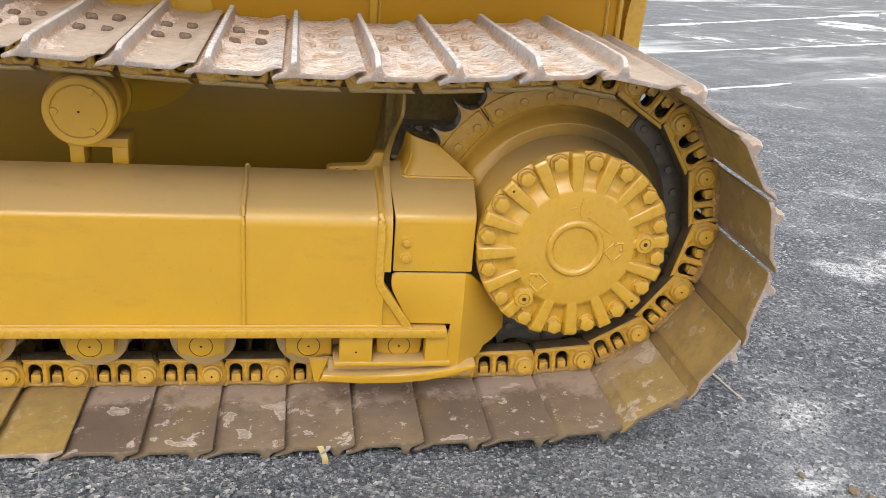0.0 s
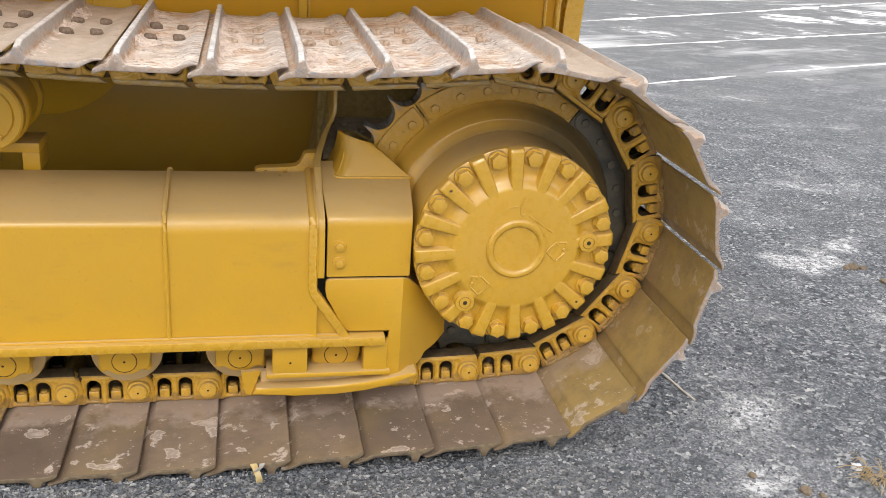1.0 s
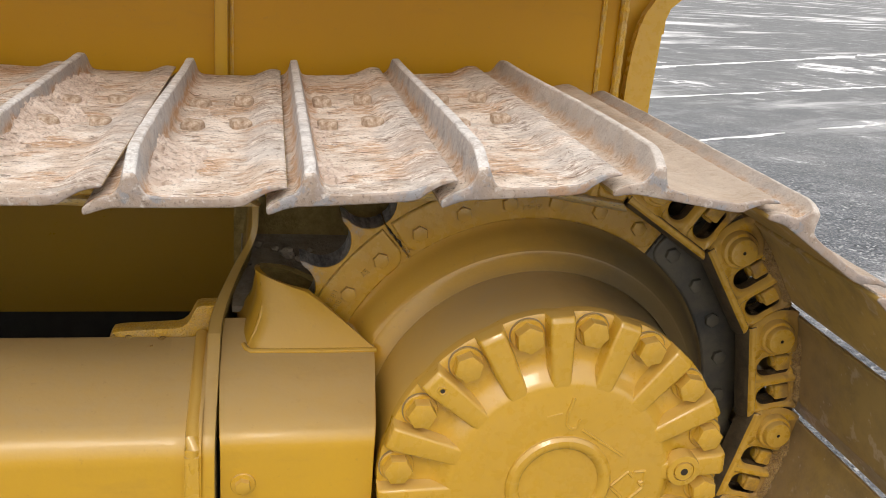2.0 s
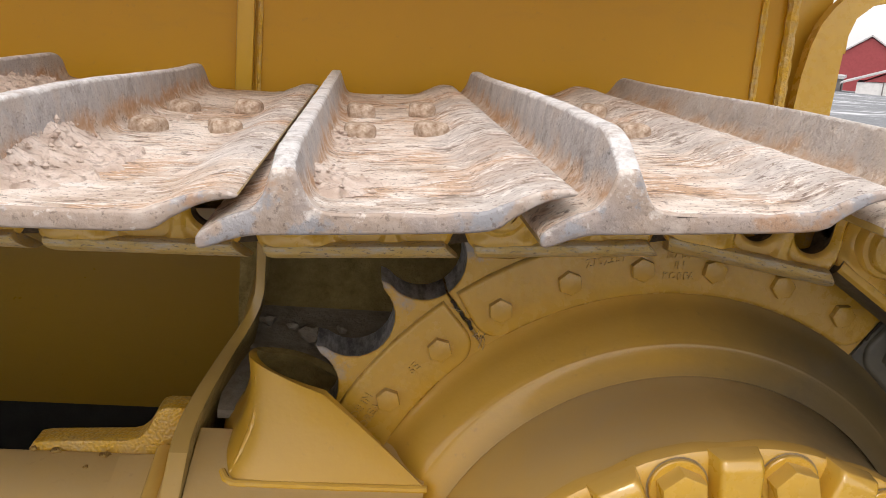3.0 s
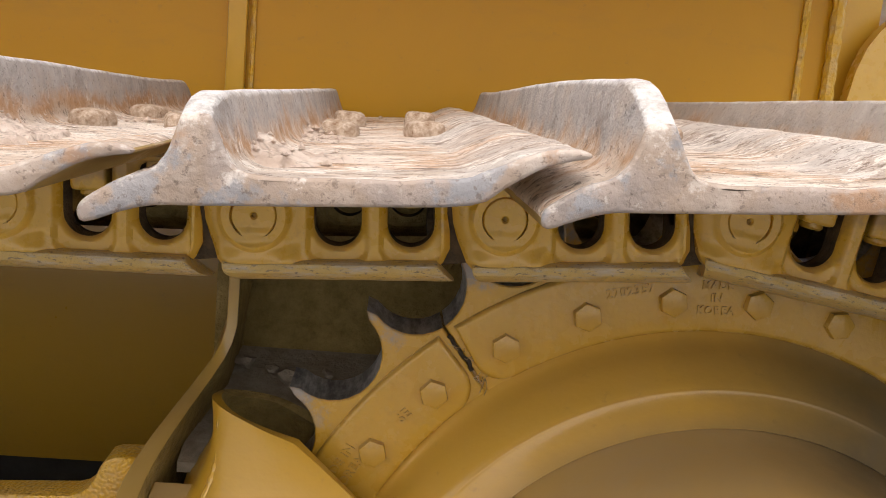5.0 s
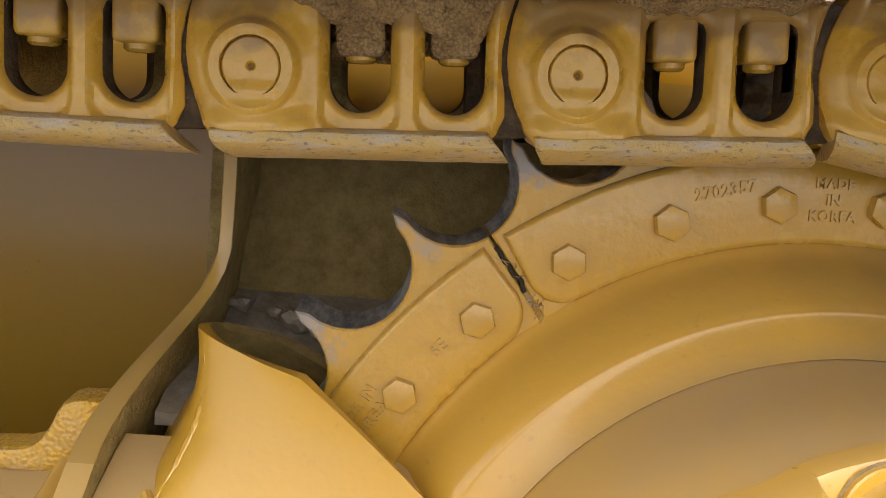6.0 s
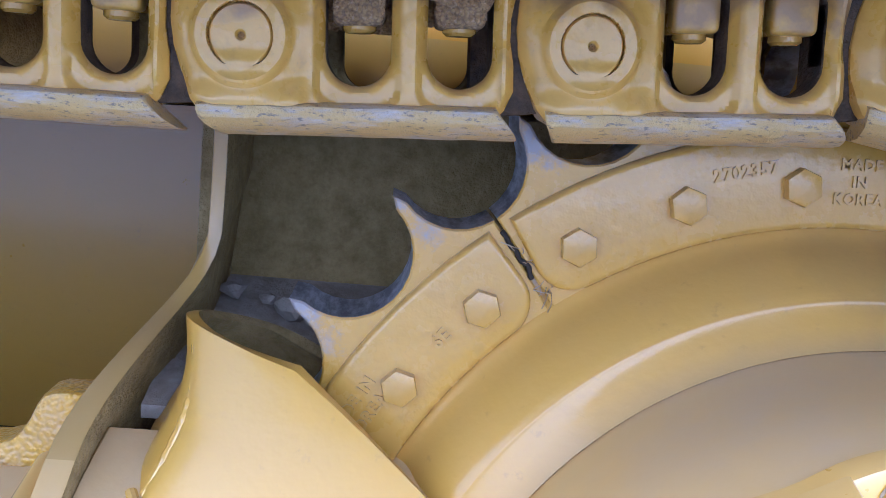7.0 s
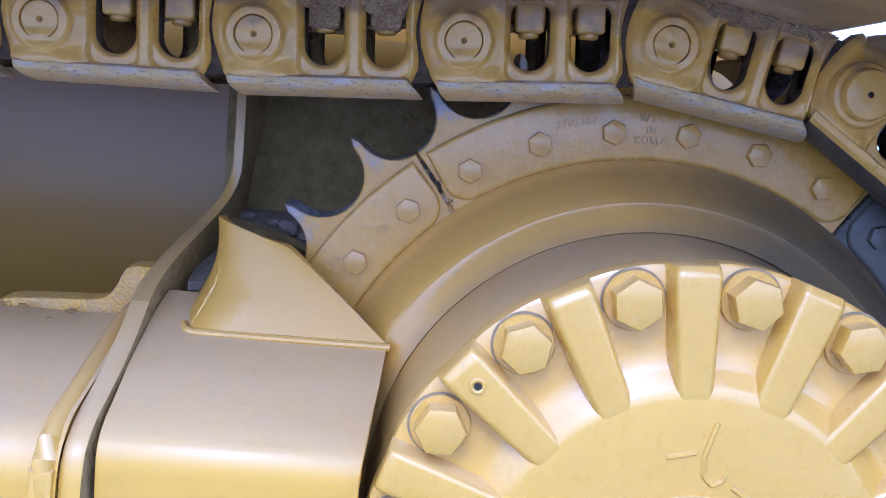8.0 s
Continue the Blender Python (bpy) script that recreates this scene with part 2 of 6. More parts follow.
def shoe_edge():
    """Cut ends of the shoes: grey-mauve steel with rust and rubbed spots."""
    m, n, l, b = mat("shoe_end_steel", 0.55)
    v = coords(n, l)
    o = n.new("ShaderNodeObjectInfo")
    sc = n.new("ShaderNodeVectorMath")
    sc.operation = 'SCALE'
    sc.inputs[0].default_value = (9, 31, 5)
    l.new(o.outputs["Random"], sc.inputs["Scale"])
    sh = n.new("ShaderNodeVectorMath")
    sh.operation = 'ADD'
    l.new(v, sh.inputs[0])
    l.new(sc.outputs[0], sh.inputs[1])
    w = sh.outputs[0]
    col = ramp(n, l, noisy(n, l, w, 15, 6, 0.56), [(0.34, (0.24, 0.205, 0.19)), (0.44, (0.35, 0.285, 0.25)), (0.52, (0.34, 0.26, 0.205)), (0.60, (0.41, 0.335, 0.285)), (0.70, (0.50, 0.43, 0.385))])
    col = mix(n, l, ramp(n, l, noisy(n, l, w, 34, 5, 0.6), [(0.56, grey(0)), (0.62, grey(0.75))]), col, (0.26, 0.27, 0.295))
    col = mix(n, l, ramp(n, l, noisy(n, l, w, 26, 5, 0.6), [(0.36, grey(0.7)), (0.42, grey(0))]), col, (0.36, 0.20, 0.105))
    col = mix(n, l, ramp(n, l, noisy(n, l, w, 230, 5, 0.72), [(0.57, grey(0)), (0.63, grey(0.6))]), col, (0.12, 0.085, 0.065))
    col = mix(n, l, ramp(n, l, noisy(n, l, w, 75, 5, 0.7), [(0.60, grey(0)), (0.66, grey(0.6))]), col, (0.62, 0.56, 0.52))
    edge = n.new("ShaderNodeAttribute")
    edge.attribute_name = "wear"
    rubbed = ramp(n, l, maths(n, l, 'ADD', maths(n, l, 'MULTIPLY', edge.outputs["Fac"], 0.30), maths(n, l, 'MULTIPLY', noisy(n, l, v, 90, 6, 0.72), 0.9)), [(0.68, grey(0)), (0.86, grey(0.7))])
    col = mix(n, l, rubbed, col, (0.70, 0.65, 0.61))
    l.new(col, b.inputs["Base Color"])
    relief(n, l, b, noisy(n, l, v, 80, 6, 0.64), 0.55, 0.005)
    return m


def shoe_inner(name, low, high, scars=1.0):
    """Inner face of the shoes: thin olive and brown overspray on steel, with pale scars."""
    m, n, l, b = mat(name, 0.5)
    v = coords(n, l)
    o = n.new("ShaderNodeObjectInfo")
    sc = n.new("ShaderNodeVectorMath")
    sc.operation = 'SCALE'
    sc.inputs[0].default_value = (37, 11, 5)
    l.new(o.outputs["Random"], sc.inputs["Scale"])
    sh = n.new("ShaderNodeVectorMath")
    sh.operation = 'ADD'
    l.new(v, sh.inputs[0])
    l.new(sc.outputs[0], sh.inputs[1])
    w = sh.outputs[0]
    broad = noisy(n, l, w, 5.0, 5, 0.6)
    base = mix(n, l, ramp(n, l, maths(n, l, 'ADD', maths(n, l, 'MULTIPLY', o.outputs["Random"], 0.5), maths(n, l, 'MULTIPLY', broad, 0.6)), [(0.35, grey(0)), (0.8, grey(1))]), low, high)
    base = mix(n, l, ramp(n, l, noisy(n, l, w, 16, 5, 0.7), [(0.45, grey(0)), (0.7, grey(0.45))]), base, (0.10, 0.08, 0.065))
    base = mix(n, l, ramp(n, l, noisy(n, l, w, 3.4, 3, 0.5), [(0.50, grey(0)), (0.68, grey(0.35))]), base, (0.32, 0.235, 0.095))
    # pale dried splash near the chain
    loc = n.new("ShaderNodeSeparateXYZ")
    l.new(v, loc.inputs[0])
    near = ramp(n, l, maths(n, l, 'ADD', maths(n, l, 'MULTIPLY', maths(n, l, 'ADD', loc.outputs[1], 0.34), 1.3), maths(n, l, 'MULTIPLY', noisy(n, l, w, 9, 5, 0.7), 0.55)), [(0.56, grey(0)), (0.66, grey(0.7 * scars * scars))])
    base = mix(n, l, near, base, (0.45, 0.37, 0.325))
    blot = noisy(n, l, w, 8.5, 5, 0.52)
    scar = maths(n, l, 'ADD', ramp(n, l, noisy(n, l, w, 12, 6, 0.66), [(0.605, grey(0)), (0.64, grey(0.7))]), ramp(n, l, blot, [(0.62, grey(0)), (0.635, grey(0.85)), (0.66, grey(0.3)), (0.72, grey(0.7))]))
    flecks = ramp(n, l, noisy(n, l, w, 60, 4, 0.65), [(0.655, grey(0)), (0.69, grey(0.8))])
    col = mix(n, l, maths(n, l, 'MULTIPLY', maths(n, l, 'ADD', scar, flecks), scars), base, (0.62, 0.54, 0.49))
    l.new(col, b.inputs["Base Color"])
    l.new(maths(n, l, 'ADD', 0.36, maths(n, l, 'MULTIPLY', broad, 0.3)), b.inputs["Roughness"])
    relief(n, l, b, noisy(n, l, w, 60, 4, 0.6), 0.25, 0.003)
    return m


SHOE_OUT, SHOE_EDGE = shoe_outer(), shoe_edge()
SHOE_IN = shoe_inner("shoe_inner_face", (0.150, 0.113, 0.090), (0.255, 0.192, 0.140))
SHOE_MID = shoe_inner("shoe_inner_face_half_oversprayed", (0.275, 0.196, 0.090), (0.39, 0.278, 0.108), 0.8)
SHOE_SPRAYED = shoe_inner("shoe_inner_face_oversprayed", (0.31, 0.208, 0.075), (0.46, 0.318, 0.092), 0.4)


def worn_rail():
    m, n, l, b = mat("worn_rail_steel", 0.42)
    v = coords(n, l)
    bare = ramp(n, l, noisy(n, l, coords(n, l, (0.5, 1, 2.2)), 42, 7, 0.74), [(0.48, grey(0)), (0.64, grey(0.9))])
    pits = ramp(n, l, noisy(n, l, coords(n, l, (0.5, 1, 1)), 300, 5, 0.74), [(0.57, grey(0)), (0.63, grey(0.75))])
    steel = ramp(n, l, noisy(n, l, coords(n, l, (0.3, 1, 1.6)), 120, 5, 0.7), [(0.38, (0.38, 0.335, 0.28)), (0.62, (0.57, 0.51, 0.43))])
    col = mix(n, l, bare, (0.57, 0.40, 0.14), steel)
    col = mix(n, l, pits, col, (0.10, 0.09, 0.09))
    l.new(col, b.inputs["Base Color"])
    relief(n, l, b, maths(n, l, 'ADD', maths(n, l, 'MULTIPLY', noisy(n, l, v, 160, 5, 0.7), 0.6), maths(n, l, 'MULTIPLY', bare, -0.3)), 0.8, 0.004)
    return m


RAIL = worn_rail()


def tooth_face():
    """Sprocket teeth: yellow paint, scuffed to blue-grey steel where the bushings run."""
    m, n, l, b = mat("tooth_steel", 0.38, 0.5)
    v = coords(n, l, (1, 0.25, 1))
    l.new(ramp(n, l, noisy(n, l, v, 70, 5, 0.7), [(0.40, (0.17, 0.18, 0.21)), (0.60, (0.60, 0.62, 0.66))]), b.inputs["Base Color"])
    relief(n, l, b, noisy(n, l, v, 90, 3, 0.6), 0.4, 0.003)
    return m


TOOTH = tooth_face()


def tooth_paint():
    """Yellow casting paint that is scuffed to grey towards the tooth tips."""
    m = PAINT_CAST.copy()
    m.name = "yellow_paint_scuffed_teeth"
    n, l = m.node_tree.nodes, m.node_tree.links
    b = n["Principled BSDF"]
    old = b.inputs["Base Color"].links[0].from_socket
    v = coords(n, l, (1, 0, 1))
    ln = n.new("ShaderNodeVectorMath")
    ln.operation = 'LENGTH'
    l.new(v, ln.inputs[0])
    far = ramp(n, l, maths(n, l, 'ADD', maths(n, l, 'MULTIPLY', maths(n, l, 'SUBTRACT', ln.outputs["Value"], 0.43), 5.0), maths(n, l, 'MULTIPLY', noisy(n, l, coords(n, l), 34, 6, 0.75), 0.9)), [(0.63, grey(0)), (0.80, grey(0.85))])
    l.new(mix(n, l, far, old, (0.30, 0.29, 0.29)), b.inputs["Base Color"])
    return m


TOOTH_PAINT = tooth_paint()


def greasy(source, name, strength, towards, start):
    """The same paint; old grease and painted-in shade darken one side of the ring."""
    m = source.copy()
    m.name = name
    n, l = m.node_tree.nodes, m.node_tree.links
    b = n["Principled BSDF"]
    old = b.inputs["Base Color"].links[0].from_socket
    nv = n.new("ShaderNodeVectorMath")
    nv.operation = 'NORMALIZE'
    l.new(coords(n, l, (1, 0, 1)), nv.inputs[0])
    dt = n.new("ShaderNodeVectorMath")
    dt.operation = 'DOT_PRODUCT'
    dt.inputs[1].default_value = towards
    l.new(nv.outputs[0], dt.inputs[0])
    smear = ramp(n, l, maths(n, l, 'ADD', dt.outputs["Value"], maths(n, l, 'MULTIPLY', maths(n, l, 'SUBTRACT', noisy(n, l, coords(n, l), 6, 5, 0.6), 0.3), 0.5)), [(start, grey(0)), (0.97, grey(strength))])
    l.new(mix(n, l, smear, old, (0.105, 0.090, 0.058)), b.inputs["Base Color"])
    return m


def ring_grime(source, name, lo, hi, strength):
    """The same paint with a film of grey dirt that has settled round the foot of the dish."""
    m = source.copy()
    m.name = name
    n, l = m.node_tree.nodes, m.node_tree.links
    b = n["Principled BSDF"]
    old = b.inputs["Base Color"].links[0].from_socket
    ln = n.new("ShaderNodeVectorMath")
    ln.operation = 'LENGTH'
    l.new(coords(n, l, (1, 0, 1)), ln.inputs[0])
    far = maths(n, l, 'MULTIPLY', maths(n, l, 'SUBTRACT', hi, ln.outputs["Value"]), 1.0 / (hi - lo))
    film = ramp(n, l, maths(n, l, 'ADD', far, maths(n, l, 'MULTIPLY', maths(n, l, 'SUBTRACT', noisy(n, l, coords(n, l), 22, 6, 0.7), 0.35), 0.5)), [(0.15, grey(0)), (0.9, grey(strength))])
    l.new(mix(n, l, film, old, (0.30, 0.20, 0.075)), b.inputs["Base Color"])
    rough = b.inputs["Roughness"].links[0].from_socket
    l.new(maths(n, l, 'ADD', rough, maths(n, l, 'MULTIPLY', film, 0.5)), b.inputs["Roughness"])
    l.new(maths(n, l, 'MULTIPLY', maths(n, l, 'SUBTRACT', 1.0, film), b.inputs["Coat Weight"].default_value), b.inputs["Coat Weight"])
    return m


PAINT_HUB = ring_grime(PAINT_HUB, "yellow_hub_paint_with_grey_ring", 0.296, 0.314, 0.5)
HUB_GREASE_SHADE = greasy(PAINT_HUB, "yellow_hub_paint_with_grease", 0.85, (0.80, 0, 0.60), 0.55)
DRUM_GREASE_SHADE = greasy(PAINT_DRUM, "dusty_drum_paint_with_grease", 0.85, (0.87, 0, 0.49), 0.58)


def plain(name, a, c, rough=0.7, scale=40.0, bump=0.3, metal=0.0):
    m, n, l, b = mat(name, rough, metal)
    v = coords(n, l)
    l.new(ramp(n, l, noisy(n, l, v, scale, 6, 0.65), [(0.3, a), (0.72, c)]), b.inputs["Base Color"])
    relief(n, l, b, noisy(n, l, v, scale * 3, 4, 0.6), bump, 0.004)
    return m


GRIME = plain("olive_grime_on_steel", (0.21, 0.148, 0.050), (0.42, 0.305, 0.115), 0.55, 55, 1.0)
GRIME.node_tree.nodes["Principled BSDF"].inputs["Specular IOR Level"].default_value = 0.2
WASHER_SHADE = plain("brown_washer_shade", (0.20, 0.14, 0.065), (0.33, 0.24, 0.125), 0.8, 45, 0.7)
SILL = plain("grey_brown_dust", (0.22, 0.185, 0.135), (0.40, 0.345, 0.27), 0.9, 50, 0.7)
SOIL = plain("damp_brown_soil", (0.13, 0.10, 0.07), (0.27, 0.21, 0.15), 0.9, 60, 0.8)
DIRT = plain("packed_brown_dirt", (0.26, 0.145, 0.036), (0.46, 0.29, 0.085), 0.85, 130, 1.0)


def caked_mat():
    """Dry brown dirt, grainy and full of small dark pores."""
    m, n, l, b = mat("caked_brown_dirt", 0.9)
    v = coords(n, l)
    vo = n.new("ShaderNodeTexVoronoi")
    vo.inputs["Scale"].default_value = 420
    l.new(v, vo.inputs["Vector"])
    broad, grain = noisy(n, l, v, 45, 4, 0.6), noisy(n, l, v, 330, 4, 0.7)
    col = mix(n, l, ramp(n, l, broad, [(0.36, grey(0)), (0.64, grey(1))]), (0.33, 0.20, 0.07), (0.50, 0.33, 0.13))
    col = mix(n, l, ramp(n, l, vo.outputs["Distance"], [(0.42, grey(0)), (0.75, grey(0.55))]), col, (0.17, 0.11, 0.065))
    col = mix(n, l, ramp(n, l, grain, [(0.58, grey(0)), (0.66, grey(0.55))]), col, (0.11, 0.07, 0.045))
    col = mix(n, l, ramp(n, l, grain, [(0.36, grey(0.5)), (0.42, grey(0))]), col, (0.52, 0.38, 0.22))
    l.new(col, b.inputs["Base Color"])
    relief(n, l, b, maths(n, l, 'ADD', maths(n, l, 'MULTIPLY', maths(n, l, 'SUBTRACT', 1.0, vo.outputs["Distance"]), 0.5), maths(n, l, 'MULTIPLY', grain, 0.5)), 1.0, 0.004)
    return m


CAKED = caked_mat()


def lug_mat():
    """Paint over a hammered, beaded weld face."""
    m, n, l, b = mat("beaded_yellow_weld", 0.3)
    v = coords(n, l)
    vo = n.new("ShaderNodeTexVoronoi")
    vo.feature = 'SMOOTH_F1'
    vo.inputs["Scale"].default_value = 300
    l.new(v, vo.inputs["Vector"])
    col = mix(n, l, ramp(n, l, vo.outputs["Distance"], [(0.3, grey(0.0)), (0.8, grey(0.5))]), YELLOW, (0.30, 0.20, 0.08))
    l.new(mix(n, l, ramp(n, l, noisy(n, l, v, 30, 4, 0.6), [(0.4, grey(0.05)), (0.7, grey(0.45))]), col, (0.36, 0.27, 0.16)), b.inputs["Base Color"])
    relief(n, l, b, maths(n, l, 'SUBTRACT', 1.0, vo.outputs["Distance"]), 0.55, 0.004)
    return m


LUG = lug_mat()


def clay_mat():
    """Crumbled dried clay: pale lumps with dark gaps."""
    m, n, l, b = mat("dried_clay", 0.92)
    v = coords(n, l)
    wob = n.new("ShaderNodeVectorMath")
    wob.operation = 'ADD'
    bend = n.new("ShaderNodeTexNoise")
    bend.inputs["Scale"].default_value = 60
    l.new(v, bend.inputs["Vector"])
    amp = n.new("ShaderNodeVectorMath")
    amp.operation = 'SCALE'
    amp.inputs["Scale"].default_value = 0.018
    l.new(bend.outputs["Color"], amp.inputs[0])
    l.new(v, wob.inputs[0])
    l.new(amp.outputs[0], wob.inputs[1])
    vo = n.new("ShaderNodeTexVoronoi")
    vo.inputs["Scale"].default_value = 170
    l.new(wob.outputs[0], vo.inputs["Vector"])
    grain = noisy(n, l, v, 240, 6, 0.75)
    broad = noisy(n, l, v, 40, 5, 0.6)
    col = mix(n, l, ramp(n, l, broad, [(0.36, grey(0)), (0.62, grey(1))]), (0.62, 0.48, 0.395), (0.82, 0.70, 0.62))
    col = mix(n, l, ramp(n, l, vo.outputs["Distance"], [(0.55, grey(0)), (0.85, grey(0.5))]), col, (0.23, 0.15, 0.105))
    col = mix(n, l, ramp(n, l, grain, [(0.60, grey(0)), (0.66, grey(0.4))]), col, (0.22, 0.15, 0.11))
    l.new(col, b.inputs["Base Color"])
    relief(n, l, b, maths(n, l, 'ADD', maths(n, l, 'MULTIPLY', maths(n, l, 'SUBTRACT', 1.0, vo.outputs["Distance"]), 0.5), maths(n, l, 'MULTIPLY', grain, 0.6)), 1.0, 0.006)
    return m


# darker brown for the slot walls and the stepped-back eye
SLOT_BROWN = plain("dark_brown_in_slots", (0.030, 0.021, 0.013), (0.15, 0.095, 0.045), 0.8, 70, 0.8)


def tan_shoe():
    """The same worn shoe with an even coat of tan dust on its plate, the bar left grey."""
    m = SHOE_OUT.copy()
    m.name = "worn_shoe_steel_with_tan_dust"
    n, l = m.node_tree.nodes, m.node_tree.links
    b = n["Principled BSDF"]
    old = b.inputs["Base Color"].links[0].from_socket
    v = coords(n, l)
    sep = n.new("ShaderNodeSeparateXYZ")
    l.new(v, sep.inputs[0])
    plate = ramp(n, l, maths(n, l, 'MULTIPLY', sep.outputs[0], 10.0), [(0.44, grey(0.35)), (0.56, grey(0.8))])
    dust = ramp(n, l, noisy(n, l, v, 9, 6, 0.6), [(0.3, (0.36, 0.27, 0.195)), (0.7, (0.55, 0.45, 0.36))])
    l.new(mix(n, l, plate, old, dust), b.inputs["Base Color"])
    return m


TAN_SHOE = tan_shoe()
EDGE_DARK = plain("dark_shoe_end_steel", (0.09, 0.07, 0.05), (0.24, 0.18, 0.11), 0.6, 40, 0.5)
CLAY = clay_mat()
STRAW = plain("dry_straw", (0.30, 0.21, 0.10), (0.52, 0.40, 0.24), 0.8, 90, 0.3)
STRAW_PALE = plain("bleached_stick", (0.45, 0.41, 0.36), (0.66, 0.63, 0.60), 0.8, 60, 0.4)
BOLT_BARE = plain("dark_brown_bolt", (0.075, 0.050, 0.036), (0.26, 0.185, 0.135), 0.8, 130, 0.7)
BOLT_CLAY = plain("clay_on_rusty_bolt", (0.24, 0.13, 0.065), (0.72, 0.60, 0.49), 0.9, 160, 0.9)
# near-black fill that stands for deep shade
BLACK = plain("black_shade_fill", (0.012, 0.012, 0.011), (0.03, 0.028, 0.025), 0.8, 30, 0.2)
HOLE = plain("dark_hole", (0.02, 0.014, 0.008), (0.04, 0.028, 0.015), 0.9, 60, 0.1)
TREAD = plain("dark_rail_tread", (0.040, 0.032, 0.024), (0.13, 0.095, 0.055), 0.55, 35, 0.4)
ROLLER = plain("roller_steel", (0.06, 0.045, 0.028), (0.15, 0.105, 0.055), 0.5, 25, 0.4)
SNOW = plain("crusted_snow", (0.60, 0.62, 0.65), (0.78, 0.79, 0.82), 0.8, 30, 0.6)
WALL_WHITE = plain("white_wall_paint", (0.62, 0.62, 0.62), (0.78, 0.78, 0.78), 0.8, 2, 0.1)
WALL_RED = plain("red_metal_cladding", (0.25, 0.035, 0.04), (0.33, 0.055, 0.06), 0.6, 2, 0.1)
ROOF_GREY = plain("grey_sheet_roof", (0.33, 0.33, 0.34), (0.48, 0.48, 0.48), 0.6, 2, 0.1)
WALL_BROWN = plain("weathered_grey_wall", (0.13, 0.12, 0.12), (0.25, 0.24, 0.23), 0.8, 2, 0.1)
GREASE_SHADE = plain("dark_steel_grease_and_shade", (0.045, 0.047, 0.050), (0.15, 0.13, 0.09), 0.42, 14, 0.3)
TAPE_GREY = plain("grey_tape_backing", (0.33, 0.32, 0.31), (0.50, 0.48, 0.46), 0.6, 40, 0.2)
TAPE = plain("torn_yellow_tape", (0.55, 0.40, 0.12), (0.66, 0.58, 0.42), 0.6, 40, 0.2)


